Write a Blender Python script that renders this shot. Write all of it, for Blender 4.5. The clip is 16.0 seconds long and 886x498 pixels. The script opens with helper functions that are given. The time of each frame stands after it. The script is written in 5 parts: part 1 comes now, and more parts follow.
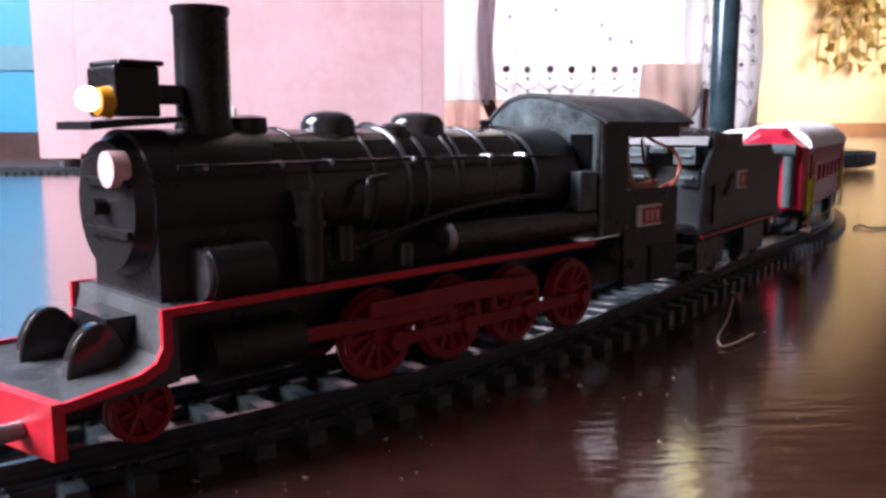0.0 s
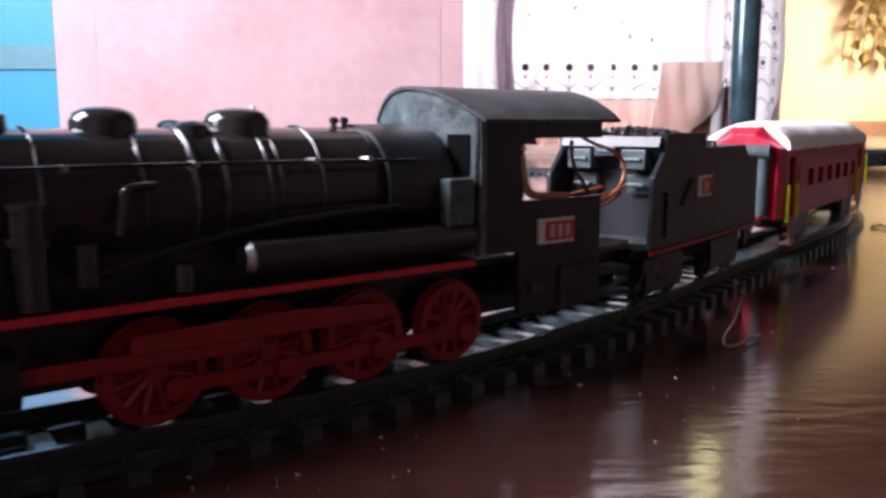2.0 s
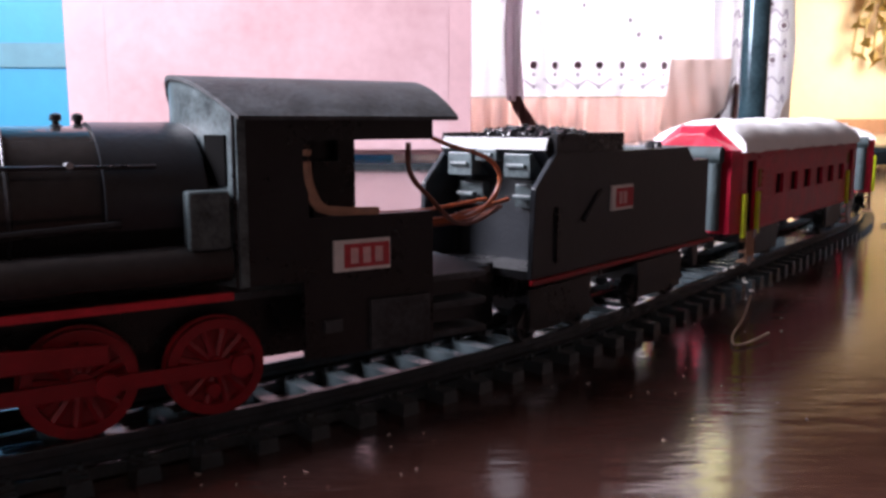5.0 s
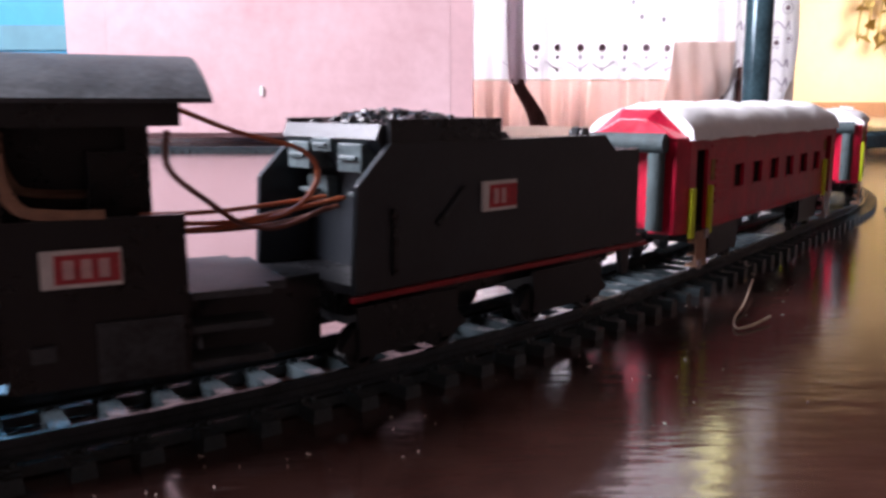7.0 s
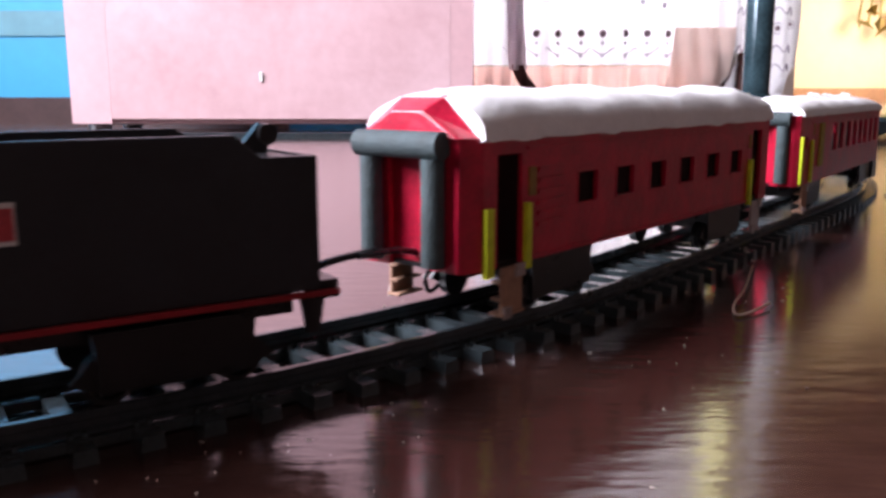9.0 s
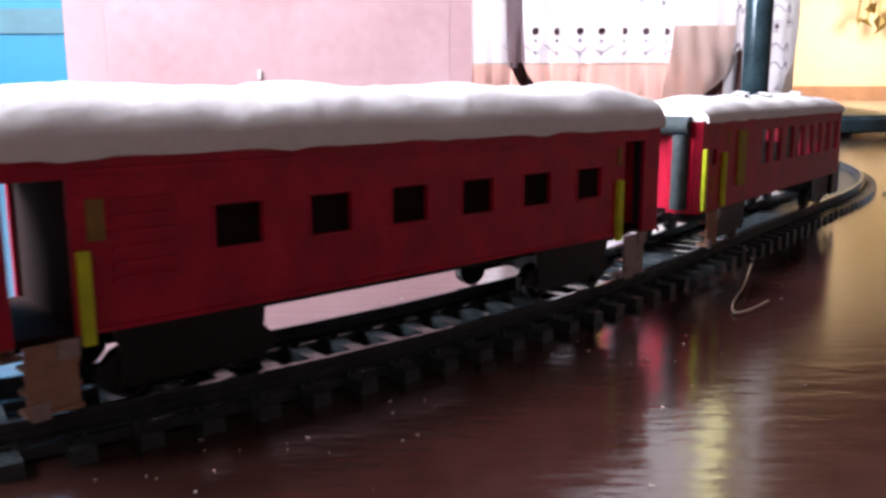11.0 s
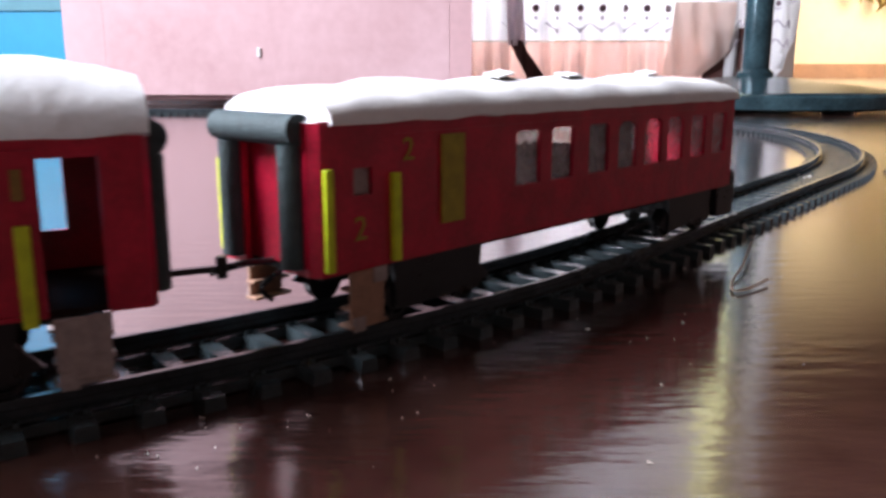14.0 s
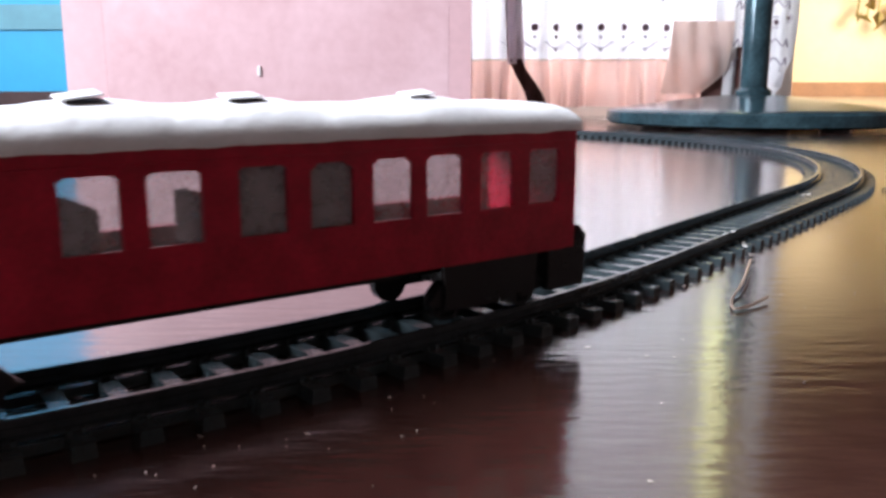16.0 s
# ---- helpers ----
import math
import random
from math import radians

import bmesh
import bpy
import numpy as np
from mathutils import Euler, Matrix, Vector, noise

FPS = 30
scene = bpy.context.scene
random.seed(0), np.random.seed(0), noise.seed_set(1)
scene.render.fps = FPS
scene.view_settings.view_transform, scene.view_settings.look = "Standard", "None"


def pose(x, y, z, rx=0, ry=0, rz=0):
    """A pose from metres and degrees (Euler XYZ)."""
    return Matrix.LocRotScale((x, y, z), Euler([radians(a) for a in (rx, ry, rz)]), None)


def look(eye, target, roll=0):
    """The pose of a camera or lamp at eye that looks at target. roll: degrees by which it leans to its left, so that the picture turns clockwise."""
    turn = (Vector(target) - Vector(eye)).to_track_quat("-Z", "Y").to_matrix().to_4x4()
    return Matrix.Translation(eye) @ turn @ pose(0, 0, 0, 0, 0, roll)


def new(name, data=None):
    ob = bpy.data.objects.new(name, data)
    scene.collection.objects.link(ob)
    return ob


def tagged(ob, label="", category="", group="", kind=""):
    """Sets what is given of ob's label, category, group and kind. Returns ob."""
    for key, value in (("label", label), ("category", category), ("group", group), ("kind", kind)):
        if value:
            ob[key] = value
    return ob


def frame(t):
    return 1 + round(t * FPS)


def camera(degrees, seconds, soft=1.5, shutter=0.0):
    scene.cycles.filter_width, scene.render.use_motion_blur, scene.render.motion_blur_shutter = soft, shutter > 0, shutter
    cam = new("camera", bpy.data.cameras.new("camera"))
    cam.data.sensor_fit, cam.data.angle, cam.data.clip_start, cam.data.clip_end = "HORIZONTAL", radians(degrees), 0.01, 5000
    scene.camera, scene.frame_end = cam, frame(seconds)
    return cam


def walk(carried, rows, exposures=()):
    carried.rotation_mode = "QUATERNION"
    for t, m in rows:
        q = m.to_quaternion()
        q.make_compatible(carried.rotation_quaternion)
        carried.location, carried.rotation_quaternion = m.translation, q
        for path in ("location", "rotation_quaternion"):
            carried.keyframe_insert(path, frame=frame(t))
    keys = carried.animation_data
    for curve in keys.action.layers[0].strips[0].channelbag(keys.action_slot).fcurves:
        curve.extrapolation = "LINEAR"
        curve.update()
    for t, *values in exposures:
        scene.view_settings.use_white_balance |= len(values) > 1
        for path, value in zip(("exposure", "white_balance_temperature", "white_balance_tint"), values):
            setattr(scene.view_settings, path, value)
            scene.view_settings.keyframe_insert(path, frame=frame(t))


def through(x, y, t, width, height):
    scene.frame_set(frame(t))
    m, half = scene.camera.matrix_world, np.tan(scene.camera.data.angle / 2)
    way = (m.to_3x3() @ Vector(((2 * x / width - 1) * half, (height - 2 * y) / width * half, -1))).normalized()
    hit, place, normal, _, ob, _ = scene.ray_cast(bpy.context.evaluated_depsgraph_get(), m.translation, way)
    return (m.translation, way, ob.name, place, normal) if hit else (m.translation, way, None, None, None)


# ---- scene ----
CAM_Z = 0.062
cam = camera(55.0, 16.0, soft=3.0, shutter=0.5)
# seconds, yaw, pitch in degrees; the camera slides a little at the start
TURNS = [
    (0, -1.98, -8.28), (0.5, -0.93, -8.49), (1, -0.72, -8.62), (1.5, -0.6, -8.52), (2, -0.56, -8.39), (2.5, -0.64, -8.3),
    (3, -0.42, -7.96), (3.5, -0.25, -8.13), (4.75, -0.06, -8.47), (6, 0.13, -8.87), (6.5, 0.14, -9.18), (7, 0.12, -9.64),
    (7.5, 0.13, -10.07), (8, 0.13, -10.31), (8.5, 0.13, -9.97), (9, 0.12, -10.55), (9.5, 0.12, -10.37), (10.75, 0.07, -10.65),
    (12, 0.01, -10.9), (12.5, 0, -11.17), (13, 0.02, -11.29), (13.5, 0.01, -11.69), (14, 0.03, -12.13), (14.5, 0.02, -12),
    (15, 0.02, -11.93), (15.5, 0.01, -11.46), (16, 0, -10.94),
]
walk(cam, [(t, pose(-0.005 if t == 0 else 0.0, 0, CAM_Z, 90 + pitch, 0, yaw)) for t, yaw, pitch in TURNS], exposures=[(0.0, 0.12, 6450, 26.0), (9.5, 0.16, 6450, 25.0), (12.5, 0.14, 6400, 22.0), (16.0, 0.06, 6200, 15.0)])

# ---- light: daylight from a side window and one behind the curtain, plus an added yellow-wall fill ----
world = bpy.data.worlds.new("sky")
scene.world = world
world.use_nodes = True
wn = world.node_tree
sky = wn.nodes.new("ShaderNodeTexSky")
sky.sky_type, sky.sun_disc, sky.sun_elevation, sky.sun_rotation = "NISHITA", False, radians(40), radians(250)
wn.links.new(sky.outputs[0], wn.nodes["Background"].inputs[0])
wn.nodes["Background"].inputs[1].default_value = 0.1


def area_lamp(name, eye, target, w, h, watts, colour):
    data = bpy.data.lights.new(name, "AREA")
    data.shape, data.size, data.size_y, data.energy, data.color = "RECTANGLE", w, h, watts, colour
    ob = new(name, data)
    ob.matrix_world = look(eye, target)
    return ob


area_lamp("side_window_daylight", (-1.53, 0.1, 1.25), (0, 0.4, 0.75), 1.3, 1.2, 150.0, (0.9, 0.95, 1.0))
area_lamp("curtain_window_daylight", (0.33, 1.84, 0.60), (0.33, 0, 0.60), 0.6, 1.14, 18.0, (0.95, 0.97, 1.0))
# added fill with a narrow spread, brightens the lower yellow wall
area_lamp("yellow_wall_fill", (3.05, 3.9, 0.75), (2.0, 5.0, 0.3), 0.9, 0.8, 22.0, (1.0, 0.97, 0.92)).data.spread = radians(100)


# ---- materials ----
def shade(name, base, rough=0.5, metal=0.0, vary=0.25, scale=60.0, bump=0.0, bump_scale=400.0, stretch=(1, 1, 1), spec=0.5, coat=0.0, tint=None, island=0.0):
    """A surface with grain at two scales, roughness that follows it, and a fine relief."""
    m = bpy.data.materials.new(name)
    m.use_nodes = True
    nt = m.node_tree
    n, l = nt.nodes, nt.links
    b = n["Principled BSDF"]
    b.inputs["Metallic"].default_value = metal
    b.inputs["Specular IOR Level"].default_value = spec
    b.inputs["Coat Weight"].default_value = coat
    tc = n.new("ShaderNodeTexCoord")
    mp = n.new("ShaderNodeMapping")
    mp.inputs["Scale"].default_value = stretch
    l.new(tc.outputs["Object"], mp.inputs["Vector"])
    n1, n2 = n.new("ShaderNodeTexNoise"), n.new("ShaderNodeTexNoise")
    n1.inputs["Scale"].default_value, n1.inputs["Detail"].default_value = scale, 4
    n2.inputs["Scale"].default_value, n2.inputs["Detail"].default_value = scale * 7.3, 3
    for q in (n1, n2):
        l.new(mp.outputs[0], q.inputs["Vector"])
    add = n.new("ShaderNodeMath")
    add.operation = "MULTIPLY_ADD"
    l.new(n1.outputs["Fac"], add.inputs[0])
    add.inputs[1].default_value = 0.65
    half = n.new("ShaderNodeMath")
    half.operation = "MULTIPLY"
    l.new(n2.outputs["Fac"], half.inputs[0])
    half.inputs[1].default_value = 0.35
    l.new(half.outputs[0], add.inputs[2])
    ramp = n.new("ShaderNodeValToRGB")
    ramp.color_ramp.elements[0].position, ramp.color_ramp.elements[1].position = 0.32, 0.68
    dark = [max(c * (1 - vary), 0) for c in base]
    light = [min(c * (1 + vary), 1) for c in (tint or base)]
    ramp.color_ramp.elements[0].color, ramp.color_ramp.elements[1].color = (*dark, 1), (*light, 1)
    l.new(add.outputs[0], ramp.inputs[0])
    l.new(ramp.outputs[0], b.inputs["Base Color"])
    rr = n.new("ShaderNodeMapRange")
    rr.inputs["To Min"].default_value, rr.inputs["To Max"].default_value = max(rough * 0.75, 0.02), min(rough * 1.3, 1)
    l.new(add.outputs[0], rr.inputs["Value"])
    l.new(rr.outputs[0], b.inputs["Roughness"])
    if bump:
        n3, bp = n.new("ShaderNodeTexNoise"), n.new("ShaderNodeBump")
        n3.inputs["Scale"].default_value, n3.inputs["Detail"].default_value = bump_scale, 3
        l.new(mp.outputs[0], n3.inputs["Vector"])
        bp.inputs["Strength"].default_value, bp.inputs["Distance"].default_value = 1.0, bump
        l.new(n3.outputs["Fac"], bp.inputs["Height"])
        l.new(bp.outputs[0], b.inputs["Normal"])
    return m


BLACK = shade("black_plastic", (0.012, 0.0122, 0.0135), 0.28, vary=0.3, scale=90, bump=0.00008, bump_scale=900, spec=0.4)
SHINY = shade("glossy_black_plastic", (0.025, 0.0235, 0.0235), 0.1, vary=0.3, scale=90, bump=0.00005, bump_scale=700)
SLATE = shade("slate_black_plastic", (0.012, 0.015, 0.019), 0.34, vary=0.3, scale=90, bump=0.00008, bump_scale=900)
SOOT = shade("dusty_black_card", (0.02, 0.022, 0.025), 0.6, vary=0.5, scale=120, bump=0.0002, bump_scale=700, tint=(0.05, 0.055, 0.06))
# worn black paint, made greyer to carry the window light on it
GREYCAB = shade("worn_black_paint_lit_grey", (0.034, 0.048, 0.053), 0.36, vary=0.55, scale=190, bump=0.0002, bump_scale=500, tint=(0.08, 0.107, 0.112))
RED = shade("red_plastic", (0.29, 0.008, 0.015), 0.33, vary=0.25, scale=120, bump=0.00005, bump_scale=800)
REDBAND = shade("red_edge_paint", (0.6, 0.02, 0.035), 0.35, vary=0.25, scale=250, bump=0.0001, bump_scale=900)
COACH = shade("crimson_poster_paint", (0.5, 0.011, 0.04), 0.3, vary=0.32, scale=110, bump=0.00018, bump_scale=420)
WHITE = shade("white_roof_paint", (0.93, 0.93, 0.93), 0.5, vary=0.08, scale=140, bump=0.0004, bump_scale=240)
ROLL = shade("slate_textured_paper", (0.05, 0.075, 0.08), 0.7, vary=0.35, scale=300, bump=0.0004, bump_scale=1400)
YELLOW = shade("yellow_plastic_strip", (0.66, 0.74, 0.02), 0.45, vary=0.2, scale=300, bump=0.0001, bump_scale=900)
MUSTARD = shade("mustard_card", (0.42, 0.33, 0.04), 0.6, vary=0.2, scale=300, bump=0.0001, bump_scale=900)
OCHRE = shade("dull_ochre_paint", (0.3, 0.17, 0.04), 0.6, vary=0.3, scale=300)
TAN = shade("brown_card", (0.36, 0.2, 0.13), 0.65, vary=0.3, scale=300, bump=0.0002, bump_scale=900)
CLEAR = shade("crumpled_clear_tape", (0.4, 0.32, 0.3), 0.2, vary=0.25, scale=500, bump=0.0004, bump_scale=700)
WIRE = shade("orange_brown_wire", (0.45, 0.12, 0.05), 0.4, vary=0.3, scale=300)
WIREDARK = shade("brown_wire", (0.2, 0.07, 0.045), 0.4, vary=0.3, scale=300)
PLATEWHITE = shade("white_plate_card", (0.75, 0.72, 0.7), 0.6, vary=0.12, scale=400)
PLATERED = shade("red_plate_ink", (0.5, 0.05, 0.06), 0.6, vary=0.3, scale=600)
PLATEPINK = shade("pale_plate_ink", (0.72, 0.45, 0.45), 0.6, vary=0.2, scale=600)
STEEL = shade("dull_steel", (0.35, 0.36, 0.38), 0.35, metal=1.0, vary=0.3, scale=300)
RAIL = shade("dark_plastic_rail", (0.03, 0.038, 0.043), 0.18, vary=0.4, scale=120, bump=0.00006, bump_scale=700)
SLEEPER = shade("dark_plastic_sleeper", (0.042, 0.056, 0.061), 0.16, spec=0.7, vary=0.35, scale=200, bump=0.0002, bump_scale=500)
COALM = shade("shiny_coal", (0.02, 0.02, 0.022), 0.22, vary=0.6, scale=400, bump=0.0004, bump_scale=600)
# near-black colour in place of the shade inside the coaches
DARK = shade("dark_for_unlit_inside", (0.022, 0.01, 0.009), 0.8, vary=0.3, spec=0.15)
# black that stands in for unlit space in the cab
VOID = shade("unlit_interior", (0.003, 0.003, 0.003), 0.9, vary=0.2, spec=0.05)
AMBER = shade("amber_lens", (0.8, 0.35, 0.02), 0.25, vary=0.2)
CABINET = shade("pinkish_laminate", (0.58, 0.36, 0.37), 0.32, vary=0.09, scale=7, bump=0.0001, bump_scale=60, tint=(0.63, 0.43, 0.45))
CABEDGE = shade("pink_brown_laminate_edge", (0.63, 0.4, 0.415), 0.33, vary=0.1, scale=9)
BLUE = shade("cyan_wall_paint", (0.02, 0.31, 0.53), 0.45, vary=0.08, scale=5, bump=0.0004, bump_scale=80)
BAND = shade("grey_teal_wall_band", (0.1, 0.28, 0.34), 0.5, vary=0.15, scale=6)
SKIRT = shade("dark_brown_skirting", (0.055, 0.026, 0.024), 0.4, vary=0.3, scale=15)
YWALL = shade("yellow_wall_paint", (0.83, 0.61, 0.3), 0.6, vary=0.1, scale=3, bump=0.0006, bump_scale=60)
YTRIM = shade("orange_brown_skirting", (0.4, 0.17, 0.05), 0.5, vary=0.2, scale=8)
PLASTER = shade("cream_plaster", (0.66, 0.58, 0.5), 0.8, vary=0.08, scale=3, bump=0.0006, bump_scale=50)
FAN = shade("teal_black_enamel", (0.024, 0.05, 0.062), 0.17, metal=0.3, vary=0.35, scale=25, bump=0.0001, bump_scale=160, tint=(0.04, 0.08, 0.096))
STRAW = shade("dry_straw", (0.42, 0.3, 0.22), 0.7, vary=0.3, scale=200)
DUST = shade("pale_dust_flake", (0.6, 0.55, 0.5), 0.8, vary=0.2, scale=200)
LEAF = shade("yellow_dried_leaf", (0.5, 0.37, 0.11), 0.7, vary=0.35, scale=20)
FRAMEWOOD = shade("dark_window_wood", (0.12, 0.06, 0.03), 0.5, vary=0.3, scale=15)
# brown of the unseen walls and ceiling, chosen for the light they bounce
UNSEENBROWN = shade("unseen_wall_brown", (0.16, 0.11, 0.09), 0.6, vary=0.3, scale=6)
# lighter than the boiler: the bands' highlights are partly in this grey
BANDGREY = shade("glint_grey_band", (0.045, 0.047, 0.05), 0.16, metal=0.2, vary=0.5, scale=200)


def floor_material():
    m = shade("polished_red_brown_floor", (0.026, 0.0095, 0.008), 0.16, vary=0.35, scale=9, bump=0.0, tint=(0.042, 0.017, 0.013), coat=0.72, spec=0.35)
    nt = m.node_tree
    n, l = nt.nodes, nt.links
    b = n["Principled BSDF"]
    tc = n.new("ShaderNodeTexCoord")
    last = None
    for stretch, scale, dist in (((1.0, 4.0, 1), 60.0, 0.00034), ((1, 1, 1), 420.0, 0.00005)):
        mp, ns, bp = n.new("ShaderNodeMapping"), n.new("ShaderNodeTexNoise"), n.new("ShaderNodeBump")
        mp.inputs["Scale"].default_value = stretch
        ns.inputs["Scale"].default_value, ns.inputs["Detail"].default_value = scale, 3
        bp.inputs["Distance"].default_value, bp.inputs["Strength"].default_value = dist, 0.5
        l.new(tc.outputs["Object"], mp.inputs[0])
        l.new(mp.outputs[0], ns.inputs["Vector"])
        l.new(ns.outputs["Fac"], bp.inputs["Height"])
        if last:
            l.new(last.outputs[0], bp.inputs["Normal"])
        last = bp
    l.new(last.outputs[0], b.inputs["Normal"])
    l.new(last.outputs[0], b.inputs["Coat Normal"])
    b.inputs["Coat Roughness"].default_value, b.inputs["Coat IOR"].default_value = 0.125, 1.52
    return m


def cloth(name, base, through):
    m = bpy.data.materials.new(name)
    m.use_nodes = True
    nt = m.node_tree
    n, l = nt.nodes, nt.links
    b, out = n["Principled BSDF"], n["Material Output"]
    b.inputs["Roughness"].default_value = 0.9
    tc, ns, ramp = n.new("ShaderNodeTexCoord"), n.new("ShaderNodeTexNoise"), n.new("ShaderNodeValToRGB")
    ns.inputs["Scale"].default_value, ns.inputs["Detail"].default_value = 14, 5
    l.new(tc.outputs["Object"], ns.inputs["Vector"])
    l.new(ns.outputs["Fac"], ramp.inputs[0])
    ramp.color_ramp.elements[0].color = (*[c * 0.85 for c in base], 1)
    ramp.color_ramp.elements[1].color = (*[min(c * 1.1, 1) for c in base], 1)
    tr, mix = n.new("ShaderNodeBsdfTranslucent"), n.new("ShaderNodeMixShader")
    l.new(ramp.outputs[0], b.inputs["Base Color"])
    l.new(ramp.outputs[0], tr.inputs["Color"])
    wv, bp = n.new("ShaderNodeTexNoise"), n.new("ShaderNodeBump")
    wv.inputs["Scale"].default_value = 500
    l.new(tc.outputs["Object"], wv.inputs["Vector"])
    bp.inputs["Distance"].default_value = 0.0004
    l.new(wv.outputs["Fac"], bp.inputs["Height"])
    l.new(bp.outputs[0], b.inputs["Normal"])
    mix.inputs[0].default_value = through
    l.new(b.outputs[0], mix.inputs[1])
    l.new(tr.outputs[0], mix.inputs[2])
    l.new(mix.outputs[0], out.inputs["Surface"])
    return m


def film(name, base, cover):
    """Thin plastic film: pale colour stands in for reflections, part of it lets the view through."""
    m = shade(name, base, 0.14, vary=0.25, scale=260, bump=0.0002, bump_scale=500)
    m.node_tree.nodes["Principled BSDF"].inputs["Alpha"].default_value = cover
    return m


def glow(name, colour, strength):
    m = bpy.data.materials.new(name)
    m.use_nodes = True
    b = m.node_tree.nodes["Principled BSDF"]
    b.inputs["Base Color"].default_value = (*colour, 1)
    b.inputs["Emission Color"].default_value = (*colour, 1)
    b.inputs["Emission Strength"].default_value = strength
    return m


FLOOR = floor_material()
FILM = film("film_with_painted_sheen", (0.7, 0.66, 0.68), 0.35)
CURTAIN = cloth("white_lace_curtain", (0.86, 0.85, 0.86), 0.55)
PEACH = cloth("peach_curtain_flap", (0.94, 0.8, 0.74), 0.7)
HEM = cloth("pink_brown_hem", (0.9, 0.73, 0.68), 0.5)
GREYCLOTH = cloth("shade_grey_lace", (0.8, 0.73, 0.76), 0.5)
PRINT = cloth("brown_print", (0.3, 0.21, 0.24), 0.5)
PRINTGREY = cloth("grey_print", (0.5, 0.46, 0.52), 0.5)
FOLDSHADE = cloth("dark_brown_fold_shade", (0.16, 0.07, 0.06), 0.15)
LAMPGLOW = glow("lit_warm_bulb", (1.0, 0.82, 0.5), 3.0)
OUTSIDE = glow("bright_garden_backdrop", (0.85, 0.88, 0.45), 3.6)

# ---- mesh helpers; the train is written in millimetres ----
MM = 0.001
LONG = (1.24, 1.15, 1.0)    # the train's drawing is this much longer and wider than its numbers
ROUND = [1.0, 1.0, 1.0]     # keeps round parts of the train round on the lengthened drawing


def part(name, bm, material, parent=None, label="", scale=1.0, smooth=False, bevel=0.0, long=True):
    if scale != 1.0:
        bmesh.ops.scale(bm, vec=[scale * (k if long else 1.0) for k in LONG], verts=bm.verts)
    bmesh.ops.recalc_face_normals(bm, faces=bm.faces)
    me = bpy.data.meshes.new(name)
    bm.to_mesh(me)
    bm.free()
    me.materials.append(material)
    if smooth:
        for f in me.polygons:
            f.use_smooth = True
        me.set_sharp_from_angle(angle=radians(40))
    ob = new(name, me)
    if bevel:
        mod = ob.modifiers.new("rounded", "BEVEL")
        mod.width, mod.segments, mod.limit_method = bevel, 2, "ANGLE"
    if parent:
        ob.parent = parent
    if label:
        ob["label"] = label
    return ob


def box(bm, x0, x1, y0, y1, z0, z1):
    v = [bm.verts.new((x, y, z)) for x in (x0, x1) for y in (y0, y1) for z in (z0, z1)]
    for f in ((0, 1, 3, 2), (4, 6, 7, 5), (0, 4, 5, 1), (2, 3, 7, 6), (0, 2, 6, 4), (1, 5, 7, 3)):
        bm.faces.new([v[i] for i in f])
    return v


def prism(bm, outline, axis, lo, hi):
    """Extrude a closed outline of (a, b) along an axis: 'x' takes (y, z), 'y' takes (x, z), 'z' takes (x, y)."""
    def at(a, b, c):
        return {"x": (c, a, b), "y": (a, c, b), "z": (a, b, c)}[axis]
    v0 = [bm.verts.new(at(a, b, lo)) for a, b in outline]
    v1 = [bm.verts.new(at(a, b, hi)) for a, b in outline]
    k = len(outline)
    bm.faces.new(v0)
    bm.faces.new(v1[::-1])
    for i in range(k):
        bm.faces.new((v0[i], v0[(i + 1) % k], v1[(i + 1) % k], v1[i]))


def hoop(bm, x, r, w, h, z=41.0, seg=48):
    """A rounded band round a boiler that lies along x."""
    ky, kz = ROUND[1], ROUND[2]
    rows = []
    for k in range(7):
        u = -1 + k / 3
        rr = r + h * (1 - u * u)
        rows.append([bm.verts.new((x + w * u, ky * rr * math.cos(2 * math.pi * i / seg), z + kz * rr * math.sin(2 * math.pi * i / seg))) for i in range(seg)])
    for p, q in zip(rows, rows[1:] + rows[:1]):
        for i in range(seg):
            bm.faces.new((p[i], q[i], q[(i + 1) % seg], p[(i + 1) % seg]))


def rod(bm, p0, p1, r, r2=None, seg=16):
    """A capped cylinder or cone between two points."""
    p0, p1 = Vector(p0), Vector(p1)
    q = (p1 - p0).to_track_quat("Z", "Y")
    k = Vector(ROUND)
    r2 = r if r2 is None else r2
    a, b = [], []
    for i in range(seg):
        d = Vector((math.cos(2 * math.pi * i / seg), math.sin(2 * math.pi * i / seg), 0))
        a.append(bm.verts.new(p0 + Vector([a * b for a, b in zip(q @ (d * r), k)])))
        b.append(bm.verts.new(p1 + Vector([a * b for a, b in zip(q @ (d * r2), k)])))
    bm.faces.new(a[::-1])
    bm.faces.new(b)
    for i in range(seg):
        bm.faces.new((a[i], a[(i + 1) % seg], b[(i + 1) % seg], b[i]))


def turned(bm, profile, centre, seg=24):
    """A solid of revolution about the upright axis: profile of (radius, z) from bottom to top, closed by caps."""
    rings = []
    kx, ky = ROUND[0], ROUND[1]
    for r, z in profile:
        rings.append([bm.verts.new((centre[0] + kx * r * math.cos(2 * math.pi * i / seg), centre[1] + ky * r * math.sin(2 * math.pi * i / seg), z)) for i in range(seg)])
    bm.faces.new(rings[0][::-1])
    bm.faces.new(rings[-1])
    for a, b in zip(rings, rings[1:]):
        for i in range(seg):
            bm.faces.new((a[i], a[(i + 1) % seg], b[(i + 1) % seg], b[i]))


